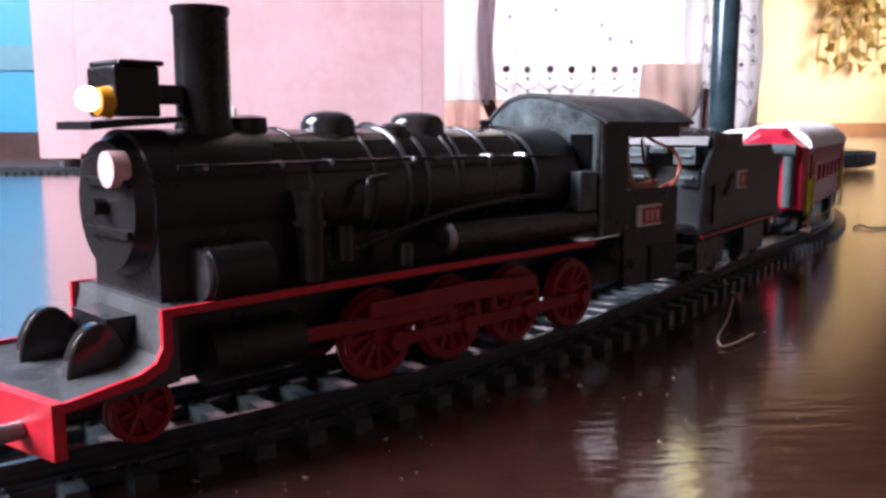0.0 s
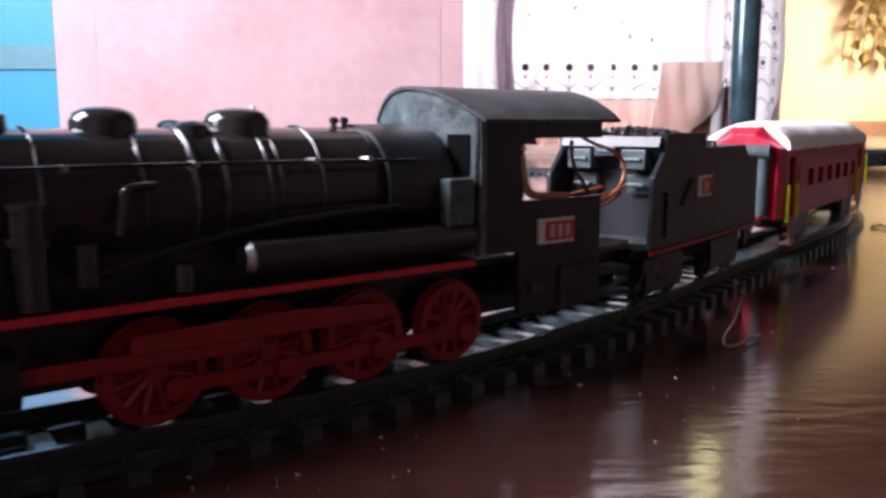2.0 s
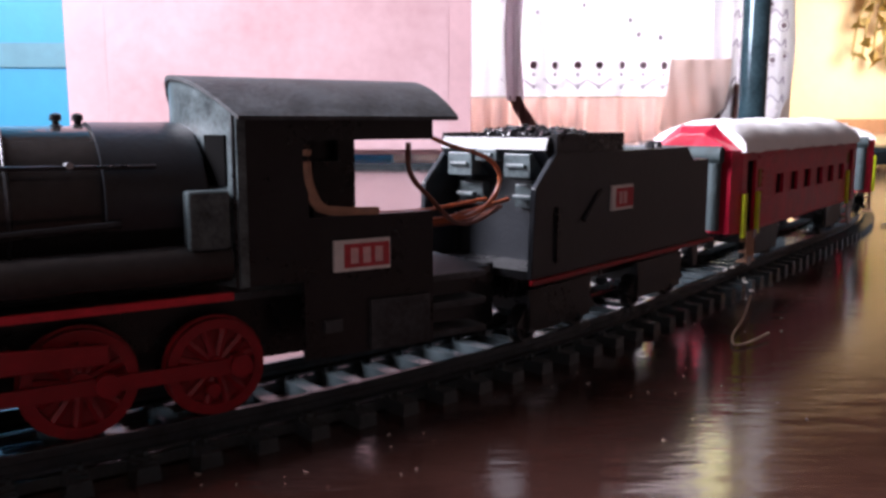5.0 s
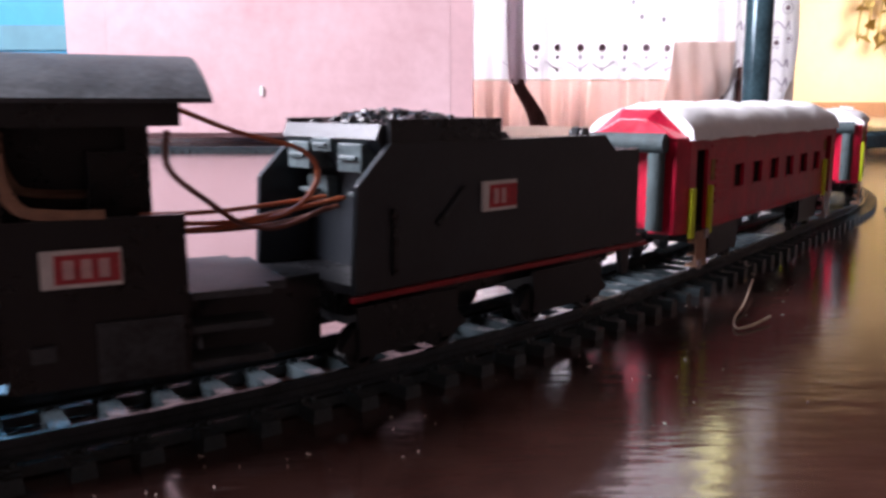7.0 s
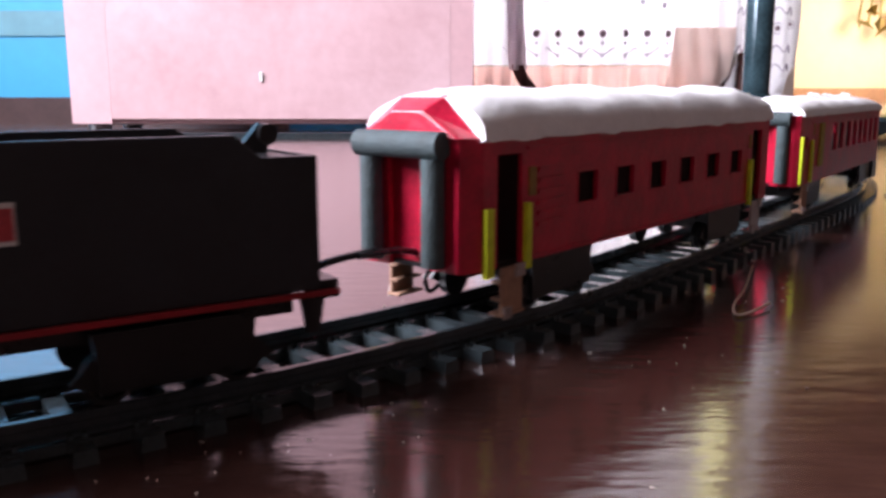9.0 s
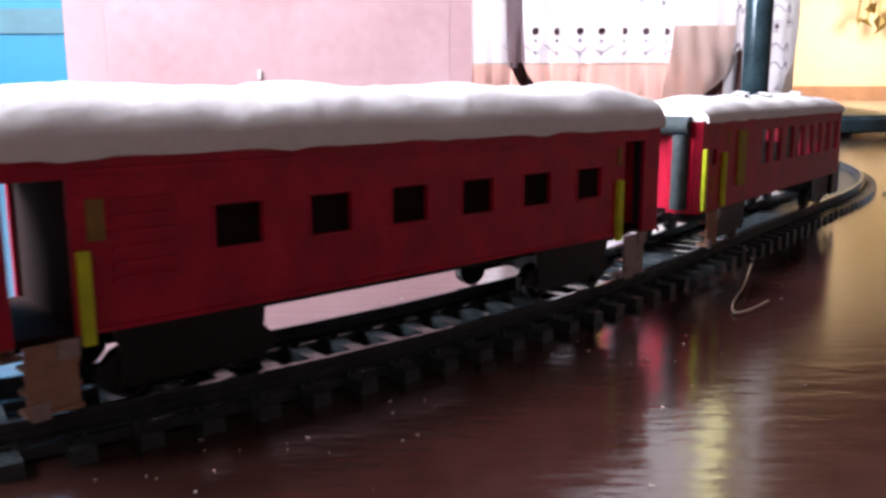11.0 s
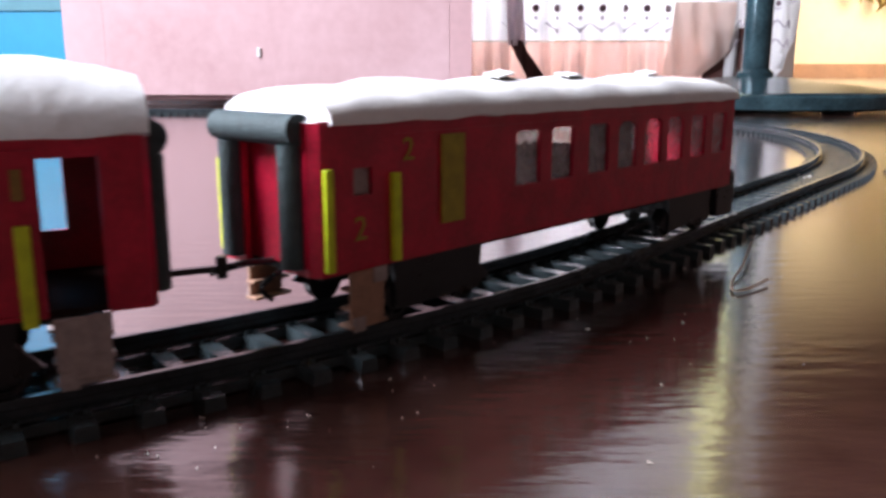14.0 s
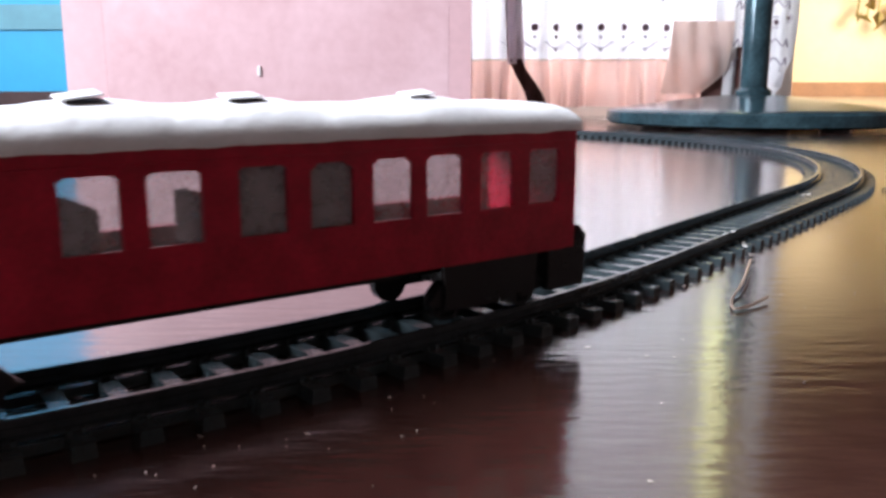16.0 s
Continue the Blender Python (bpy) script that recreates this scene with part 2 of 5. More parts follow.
def tube(bm, pts, r, seg=6):
    """A bent wire through points, smoothed."""
    pts = [Vector(p) for p in pts]
    fine = []
    for i in range(len(pts) - 1):
        a, b = pts[i], pts[i + 1]
        ta = (pts[i + 1] - pts[max(i - 1, 0)]) * 0.5
        tb = (pts[min(i + 2, len(pts) - 1)] - pts[i]) * 0.5
        for k in range(6):
            u = k / 6
            fine.append(a * (2 * u**3 - 3 * u**2 + 1) + ta * (u**3 - 2 * u**2 + u) + b * (3 * u**2 - 2 * u**3) + tb * (u**3 - u**2))
    fine.append(pts[-1])
    rings = []
    for i, c in enumerate(fine):
        d = (fine[min(i + 1, len(fine) - 1)] - fine[max(i - 1, 0)]).normalized()
        q = d.to_track_quat("Z", "Y")
        rings.append([bm.verts.new(c + q @ Vector((r * math.cos(2 * math.pi * k / seg), r * math.sin(2 * math.pi * k / seg), 0))) for k in range(seg)])
    bm.faces.new(rings[0][::-1])
    bm.faces.new(rings[-1])
    for a, b in zip(rings, rings[1:]):
        for i in range(seg):
            bm.faces.new((a[i], a[(i + 1) % seg], b[(i + 1) % seg], b[i]))


def panel(bm, x0, x1, z0, z1, y0, y1, holes=()):
    """A board in the x-z plane from y0 to y1 thick, with rectangular holes (xa, xb, za, zb) right through it."""
    xs = sorted({x0, x1, *[h[0] for h in holes], *[h[1] for h in holes]})
    zs = sorted({z0, z1, *[h[2] for h in holes], *[h[3] for h in holes]})
    nx, nz = len(xs) - 1, len(zs) - 1

    def solid(i, j):
        if not (0 <= i < nx and 0 <= j < nz):
            return False
        cx, cz = (xs[i] + xs[i + 1]) / 2, (zs[j] + zs[j + 1]) / 2
        return not any(h[0] < cx < h[1] and h[2] < cz < h[3] for h in holes)
    vs = {}

    def v(i, j, k):
        if (i, j, k) not in vs:
            vs[i, j, k] = bm.verts.new((xs[i], (y0, y1)[k], zs[j]))
        return vs[i, j, k]
    for i in range(nx):
        for j in range(nz):
            if not solid(i, j):
                continue
            for k in (0, 1):
                bm.faces.new((v(i, j, k), v(i + 1, j, k), v(i + 1, j + 1, k), v(i, j + 1, k)))
            for di, dj, e in ((-1, 0, ((0, 0), (0, 1))), (1, 0, ((1, 0), (1, 1))), (0, -1, ((0, 0), (1, 0))), (0, 1, ((0, 1), (1, 1)))):
                if not solid(i + di, j + dj):
                    a, b = [(i + p, j + q) for p, q in e]
                    bm.faces.new((v(*a, 0), v(*b, 0), v(*b, 1), v(*a, 1)))


def thing(name, label, category, m=None, group="", kind=""):
    ob = new(name)
    ob.empty_display_size = 0.02
    tagged(ob, label, category, group, kind)
    if m is not None:
        ob.matrix_basis = m
    return ob


def fresh():
    return bmesh.new()


# ---- the line of the track: metres along it, and the place and heading there ----
def track_line():
    """A curve, a straight, and the far curve that brings the line back behind the scene."""
    step = 0.001
    x, y, a = -0.048, 0.168, 0.6479
    ahead, s, X, Y, A = [], 0.0, x, y, a
    while s < 2.2:
        ahead.append((s, X, Y, A))
        straight, bend = 0.5 * (1 + math.tanh((s - 0.150) / 0.016)), 0.5 * (1 + math.tanh((s - 0.388) / 0.016))
        k = (1 - straight) / 0.561 + bend / (0.483 if A < radians(80) else 0.39)
        if A > radians(180):
            k = 0.0
        A += k * step / 2
        X += math.cos(A) * step
        Y += math.sin(A) * step
        A += k * step / 2
        s += step
    behind, s, X, Y, A = [], 0.0, x, y, a
    while s > -0.75:
        k = 1 / 0.561
        A -= k * step / 2
        X -= math.cos(A) * step
        Y -= math.sin(A) * step
        A -= k * step / 2
        s -= step
        behind.append((s, X, Y, A))
    return np.array(behind[::-1] + ahead)


LINE = track_line()
RAIL_TOP = 0.007
HALF_GAUGE = 0.01265
SLEEPER_AT = -0.0293


def on_track(s):
    """x, y and heading in radians, s metres along the track."""
    return [float(np.interp(s, LINE[:, 0], LINE[:, i])) for i in (1, 2, 3)]


def vehicle_pose(s, half):
    """The pose of a vehicle whose middle is at s, carried at s - half and s + half."""
    x0, y0, _ = on_track(s - half)
    x1, y1, _ = on_track(s + half)
    return pose((x0 + x1) / 2, (y0 + y1) / 2, RAIL_TOP, 0, 0, math.degrees(math.atan2(y1 - y0, x1 - x0)))


# ---- the room ----
def structure(name, bm, material, label, category):
    return tagged(part(name, bm, material), label, category, kind="structure")


def room():
    b = fresh()
    box(b, -1.7, 3.2, -1.7, 5.2, -0.05, 0)
    structure("floor", b, FLOOR, "polished dark red-brown floor with wavy reflections", "floor")
    b = fresh()
    box(b, -1.7, 3.2, -1.7, 5.2, 3.1, 3.15)
    structure("ceiling", b, UNSEENBROWN, "unseen brown ceiling that closes in the light", "ceiling")
    # the blue wall beside the cabinet, with its band and skirting
    b = fresh()
    box(b, -1.6, -0.1, 1.66, 1.72, 0, 3.1)
    wall = structure("wall_blue", b, BLUE, "bright cyan painted wall with a grey band", "wall")
    b = fresh()
    box(b, -1.6, -0.3, 1.656, 1.66, 0.164, 0.21)
    part("painted_band", b, BAND, wall, "grey-teal painted band")
    b = fresh()
    box(b, -1.6, -0.3, 1.645, 1.66, 0, 0.049)
    structure("baseboard", b, SKIRT, "dark brown skirting along the cyan wall", "baseboard")
    # the wall that holds the curtained window
    b = fresh()
    panel(b, -0.1, 0.7, 0, 3.1, 1.74, 1.8, [(0.02, 0.64, 0.02, 1.5)])
    structure("wall_window", b, PLASTER, "cream wall round the curtained window", "wall")
    b = fresh()
    box(b, -0.16, -0.1, 1.72, 1.8, 0, 3.1)
    structure("wall_return", b, PLASTER, "short cream wall behind the cabinet", "wall")
    b = fresh()
    box(b, 0.64, 0.7, 1.8, 5.0, 0, 3.1)
    structure("wall_corner", b, YWALL, "yellow wall running back from the window", "wall")
    b = fresh()
    box(b, 0.64, 3.1, 5.0, 5.06, 0, 3.1)
    structure("wall_yellow", b, YWALL, "warm yellow painted wall of the far room", "wall")
    b = fresh()
    box(b, 0.7, 3.06, 4.985, 5.0, 0, 0.075)
    structure("trim", b, YTRIM, "orange-brown skirting under the yellow wall", "baseboard")
    # the walls out of view are added to enclose and tone the light
    b = fresh()
    box(b, -1.66, 3.12, -1.66, -1.6, 0, 3.1)
    structure("wall_back", b, UNSEENBROWN, "unseen brown wall that closes in the light", "wall")
    b = fresh()
    panel(b, -1.6, 1.72, 0, 3.1, 0, 0.06, [(-0.55, 0.75, 0.65, 1.85)])
    side = structure("wall_side", b, UNSEENBROWN, "unseen brown wall with an opening for its lamp", "wall")
    side.matrix_basis = pose(-1.6, 0, 0, 0, 0, 90)
    # unseen wall with a made-up opening for the yellow-wall fill
    b = fresh()
    panel(b, -1.6, 5.06, 0, 3.1, 0, 0.06, [(3.4, 4.4, 0.3, 1.2)])
    far = structure("wall_far_side", b, UNSEENBROWN, "unseen brown wall with an opening for its lamp", "wall")
    far.matrix_basis = pose(3.12, 0, 0, 0, 0, 90)
    # frames in the window openings
    b = fresh()
    for x in (0.02, 0.5, 0.615):
        box(b, x, x + 0.025, 1.75, 1.79, 0.02, 1.5)
    for z in (0.02, 0.55, 1.475):
        box(b, 0.045, 0.5, 1.75, 1.79, z, z + 0.025)
        box(b, 0.525, 0.615, 1.75, 1.79, z, z + 0.025)
    structure("window_1", b, FRAMEWOOD, "dark wooden window frame behind the curtain", "window")
    b = fresh()
    box(b, 0.5, 0.64, 1.825, 1.83, 0.3, 1.3)
    structure("backdrop", b, OUTSIDE, "bright blurred garden outside the window", "backdrop")


room()


# ---- cabinet ----
def cabinet():
    c = thing("cabinet", "tall pinkish laminate cabinet on low feet", "cabinet", pose(-0.26, 1.297, 0))
    w = 0.302
    b = fresh()
    box(b, -w, w, 0.012, 0.19, 0.012, 1.3)
    part("body", b, CABEDGE, c, "pink-brown carcass", bevel=0.003)
    b = fresh()
    box(b, -w + 0.0605, w - 0.0335, 0.0, 0.012, 0.02, 1.29)
    door = part("door", b, CABINET, c, "flat pinkish door with a soft sheen")
    b = fresh()
    box(b, -w, -w + 0.06, 0.0003, 0.012, 0.013, 1.299)
    part("side_stile", b, CABEDGE, c)
    b = fresh()
    box(b, w - 0.033, w, 0.0003, 0.012, 0.013, 1.299)
    part("side_stile", b, CABEDGE, c)
    b = fresh()
    box(b, -0.0165, -0.0115, -0.003, 0.0, 0.075, 0.089)
    part("keyhole_plate", b, PLATEWHITE, door, "small white keyhole plate", bevel=0.001)
    for x in (-w + 0.03, w - 0.03):
        for y in (0.03, 0.17):
            b = fresh()
            rod(b, (x, y, 0), (x, y, 0.012), 0.016, 0.018, 12)
            part("foot", b, STEEL, c)


cabinet()


# ---- curtain ----
def curtain_depth(x, z):
    """How far the hanging cloth stands before its line, in metres."""
    fold = 0.012 * math.sin(x * 74) + 0.008 * math.sin(x * 151 + 1.3) + 0.004 * math.sin(x * 33 + z * 9)
    return 1.2 - fold * (0.35 + 0.65 * min(1, abs(z - 0.17) * 6 + 0.2))


def sheet(bm, x_of, zs, us, depth, thick=0.0012):
    """A thick cloth over a grid of u and z."""
    front = [[bm.verts.new((x_of(u, z), depth(x_of(u, z), z), z)) for u in us] for z in zs]
    back = [[bm.verts.new((v.co.x, v.co.y + thick, v.co.z)) for v in row] for row in front]
    nz, nu = len(zs), len(us)
    for i in range(nz - 1):
        for j in range(nu - 1):
            bm.faces.new((front[i][j], front[i][j + 1], front[i + 1][j + 1], front[i + 1][j]))
            bm.faces.new((back[i][j], back[i + 1][j], back[i + 1][j + 1], back[i][j + 1]))
    for i in range(nz - 1):
        for j in (0, nu - 1):
            bm.faces.new((front[i][j], front[i + 1][j], back[i + 1][j], back[i][j]))
    for j in range(nu - 1):
        for i in (0, nz - 1):
            bm.faces.new((front[i][j], front[i][j + 1], back[i][j + 1], back[i][j]))


def span(a, b, k):
    return [a + (b - a) * i / k for i in range(k + 1)]


def curtain():
    c = thing("curtain", "white lace curtain with a dotted border and peach hem", "curtain", pose(0, 0.42, 0.0125) @ Matrix.Diagonal((0.865, 1.0, 0.9, 1.0)))
    b = fresh()
    sheet(b, lambda u, z: 0.05 + u * 0.55, span(0.106, 1.2, 48), span(0, 1, 110), curtain_depth)
    main = part("lace_panel", b, CURTAIN, c, "bright white lace cloth lit from behind", smooth=True)
    b = fresh()
    sheet(b, lambda u, z: u + 0.02 * (0.104 - z), span(0.01, 0.104, 8), span(0.05, 0.6, 120),
          lambda x, z: curtain_depth(x, z) + (0.006 * math.sin(x * 190 + 4 * z) + 0.005 * math.sin(x * 97 + 14 * z + 2)) * (1 - z / 0.104))
    part("hem", b, HEM, c, "pleated pink-brown hem", smooth=True)
    # a flap of the hem turned up over the lace
    b = fresh()
    def flap_edge(z):
        right = 0.549 + (z - 0.041) * 1.3 if z < 0.078 else 0.597 + (z - 0.078) * 0.13
        return 0.462 + (z - 0.04) * 0.15, max(right, 0.52)
    sheet(b, lambda u, z: flap_edge(z)[0] + u * (flap_edge(z)[1] - flap_edge(z)[0]), span(0.036, 0.18, 12), span(0, 1, 24),
          lambda x, z: 1.165 + 0.004 * math.sin(x * 150 + z * 20) + 0.003 * math.sin(x * 60 - z * 45))
    part("folded_flap", b, PEACH, c, "peach cloth folded up", smooth=True)
    # dark brown sheets stand in for the shade in the two deep folds
    b = fresh()
    sheet(b, lambda u, z: 0.147 + 0.36 * (0.1 - z) + u * (0.026 + 0.16 * (0.1 - z)) + 0.005 * math.sin(z * 50), span(0.012, 0.106, 10), span(0, 1, 8),
          lambda x, z: 1.17 + 0.004 * math.sin(x * 260))
    part("fold_shade", b, FOLDSHADE, c, "dark brown sheet painting the shade of a deep fold", smooth=True)
    b = fresh()
    sheet(b, lambda u, z: 0.56 + 0.095 * u - 0.1 * (0.13 - z), span(0.012, 0.13, 6), span(0, 1, 8), lambda x, z: 1.178)
    part("fold_shade", b, FOLDSHADE, c, "dark brown sheet painting the shade of a deep fold", smooth=True)
    # a thick gathered fold of the lace, shaded by its grey colour, hangs above
    b = fresh()
    sheet(b, lambda u, z: 0.133 + 0.036 * u + 0.004 * math.sin(z * 21), span(0.096, 1.2, 40), span(0, 1, 12),
          lambda x, z: 1.172 + 0.006 * math.cos((x - 0.15) * 230) * -1)
    part("gathered_fold", b, GREYCLOTH, c, "fold of lace, its shade painted grey", smooth=True)
    # the gathered strip beside the pole, bellied outward and drawn aside higher up
    def drawn(z):
        u = min(max((z - 0.36) / 0.1, 0), 1)
        return 0.12 * u * u * (3 - 2 * u)
    b = fresh()
    sheet(b, lambda u, z: 0.575 + drawn(z) + u * (0.155 - drawn(z) + 0.03 * math.sin(min(z, 0.4) / 0.4 * math.pi) - 0.05 * max(0, 0.1 - z) / 0.1),
          span(0.02, 1.2, 40), span(0, 1, 40), lambda x, z: 1.19 + 0.02 * math.sin(x * 60) + 0.006 * math.sin(x * 130))
    side = part("side_panel", b, CURTAIN, c, "white lace cloth with printed rings", smooth=True)
    # the printed border: dots, small dots and a zigzag line
    for i in range(9):
        x = 0.148 + i * 0.0473
        for z, r, m in ((0.17, 0.0075, PRINT), (0.151, 0.0038, PRINTGREY)):
            b = fresh()
            y = curtain_depth(x, z)
            rod(b, (x, y - 0.001, z), (x, y - 0.0022, z), r, r, 14)
            part("printed_dot", b, m, main)
        b = fresh()
        x0, x1 = x - 0.0237, x + 0.0237
        tube(b, [(x0, curtain_depth(x0, 0.142) - 0.001, 0.142), (x, curtain_depth(x, 0.128) - 0.001, 0.128), (x1, curtain_depth(x1, 0.142) - 0.001, 0.142)], 0.0014, 5)
        y = curtain_depth(x, 0.123) - 0.0022
        prism(b, [(x - 0.005, 0.1265), (x + 0.005, 0.1265), (x, 0.1205)], "y", y, y + 0.001)
        part("printed_scallop", b, PRINTGREY, main)
    for x, z, r in ((0.42, 0.232, 0.005), (0.465, 0.226, 0.0055), (0.405, 0.262, 0.004), (0.3, 0.29, 0.0045), (0.2, 0.275, 0.004)):
        b = fresh()
        y = curtain_depth(x, z)
        rod(b, (x, y - 0.001, z), (x, y - 0.0022, z), r, r, 14)
        part("printed_dot", b, PRINTGREY, main)
    def side_depth(x):
        return 1.19 + 0.02 * math.sin(x * 60) + 0.006 * math.sin(x * 130)
    for x, z, r in ((0.697, 0.178, 0.011), (0.722, 0.186, 0.008), (0.712, 0.245, 0.011), (0.692, 0.29, 0.01), (0.645, 0.178, 0.01)):
        b = fresh()
        y = side_depth(x) - 0.006
        tube(b, [(x + r * math.cos(a * math.pi / 4), y, z + r * math.sin(a * math.pi / 4)) for a in range(9)], 0.001, 5)
        part("printed_ring", b, PRINTGREY, side)
        b = fresh()
        rod(b, (x, y - 0.001, z), (x, y + 0.001, z), r * 0.45, r * 0.45, 12)
        part("printed_dot", b, PRINT, side)
    for z in (0.1, 0.137, 0.212, 0.27):
        b = fresh()
        pts = [(x, side_depth(x) - 0.003, z + (0.008 if i % 2 else -0.006)) for i, x in enumerate(span(0.61, 0.735, 10))]
        tube(b, pts, 0.0016, 5)
        part("printed_zigzag", b, PRINTGREY, side)


curtain()


# ---- pedestal of a standing lamp or fan ----
def pedestal():
    p = thing("fan_stand", "teal-black enamelled stand, round base and upright pole", "stand", pose(0.472, 1.318, 0))
    b = fresh()
    turned(b, [(0.212, 0.004), (0.218, 0.007), (0.218, 0.022), (0.215, 0.025), (0.19, 0.028), (0.12, 0.037), (0.06, 0.0445), (0.03, 0.047)], (0, 0), 64)
    part("base", b, FAN, p, "round flat base", smooth=True)
    for a in (20, 110, 200, 290):
        b = fresh()
        rod(b, (0.17 * math.cos(radians(a)), 0.17 * math.sin(radians(a)), 0), (0.17 * math.cos(radians(a)), 0.17 * math.sin(radians(a)), 0.0045), 0.02, seg=12)
        part("rubber_foot", b, BLACK, p)
    b = fresh()
    turned(b, [(0.027, 0.0465), (0.027, 0.052), (0.0203, 0.058), (0.0203, 0.4), (0.016, 0.41)], (0, 0), 28)
    part("pole", b, FAN, p, smooth=True)


pedestal()


# ---- yellow leaves on the far wall ----
def leaves():
    t = thing("dried_plant", "bunch of yellow dried leaves hung on the yellow wall", "plant", pose(2.56, 4.92, 0.007) @ Matrix.Scale(1.07, 4))
    rng = random.Random(4)
    b = fresh()
    rod(b, (0, 0.08, 0.97), (0, -0.01, 0.975), 0.006, seg=8)
    part("nail", b, STEEL, t)
    b = fresh()
    for i in range(9):
        a = (i - 4) * 0.055
        tube(b, [(0, 0, 0.97), (a * 0.5, 0, 0.8), (a * 0.9, 0.01, 0.6), (a, 0.02, 0.4)], 0.006, 5)
    part("stem", b, LEAF, t)
    for i in range(110):
        b = fresh()
        l, w = rng.uniform(0.05, 0.1), rng.uniform(0.02, 0.04)
        v = [b.verts.new(p) for p in ((0, 0, 0), (l * 0.4, w, 0.012), (l, 0, -0.012), (l * 0.4, -w, 0.012), (l * 0.45, 0, -0.004))]
        for q in ((0, 1, 4), (1, 2, 4), (2, 3, 4), (3, 0, 4)):
            b.faces.new([v[k] for k in q])
        ext = bmesh.ops.solidify(b, geom=b.faces[:], thickness=0.002)
        leaf = part("leaf", b, LEAF, t)
        leaf.matrix_basis = pose(rng.gauss(-0.02, 0.12), rng.uniform(-0.03, 0.0), rng.uniform(0.38, 0.92), rng.uniform(-50, 50), rng.uniform(-10, 70), rng.uniform(0, 360))


leaves()


# ---- railway track ----
def sweep(bm, s0, s1, offset, profile, step=0.008):
    k = max(2, int((s1 - s0) / step))
    rings = []
    for i in range(k + 1):
        x, y, a = on_track(s0 + (s1 - s0) * i / k)
        nx, ny = -math.sin(a), math.cos(a)
        ring = []
        for o, z in profile:
            ring.append(bm.verts.new((x + nx * (offset + o), y + ny * (offset + o), z)))
        rings.append(ring)
    bm.faces.new(rings[0])
    bm.faces.new(rings[-1][::-1])
    for a, b in zip(rings, rings[1:]):
        m = len(profile)
        for i in range(m):
            bm.faces.new((a[i], b[i], b[(i + 1) % m], a[(i + 1) % m]))


def track():
    t = thing("railway_track", "dark plastic toy railway track curving over the floor", "track")
    s0, s1 = -0.7, 2.15
    for side in (-1, 1):
        b = fresh()
        half = [(0.0016, 0.0029), (0.0016, 0.0035), (0.0004, 0.0039), (0.0004, 0.0051), (0.0008, 0.0054), (0.0008, 0.0068), (0.0006, RAIL_TOP)]
        sweep(b, s0, s1, side * HALF_GAUGE, half + [(-o, z) for o, z in half[::-1]])
        part("rail", b, RAIL, t)
    # a thin rib under each rail ties the sleepers together
    for side in (-1, 1):
        b = fresh()
        sweep(b, s0, s1, side * HALF_GAUGE, [(-0.0021, 0.0004), (0.0021, 0.0004), (0.0021, 0.0024), (-0.0021, 0.0024)])
        part("rib", b, SLEEPER, t)
    b = fresh()
    prism(b, [(-0.0022, 0), (0.0022, 0), (0.0019, 0.0028), (-0.0019, 0.0028)], "y", -0.021, 0.021)
    for y in (-HALF_GAUGE, HALF_GAUGE):
        for x in (-0.0012, 0.0012):
            box(b, x - 0.0004, x + 0.0004, y - 0.0026, y + 0.0026, 0.0028, 0.0036)
    first = part("sleeper", b, SLEEPER, t)
    k = 0
    s = SLEEPER_AT - 60 * 0.0108
    while s < s1 - 0.004:
        ob = first if k == 0 else new("sleeper", first.data)
        ob.parent = t
        x, y, a = on_track(s)
        ob.matrix_basis = pose(x, y, 0, 0, 0, math.degrees(a))
        s += 0.0108
        k += 1


track()


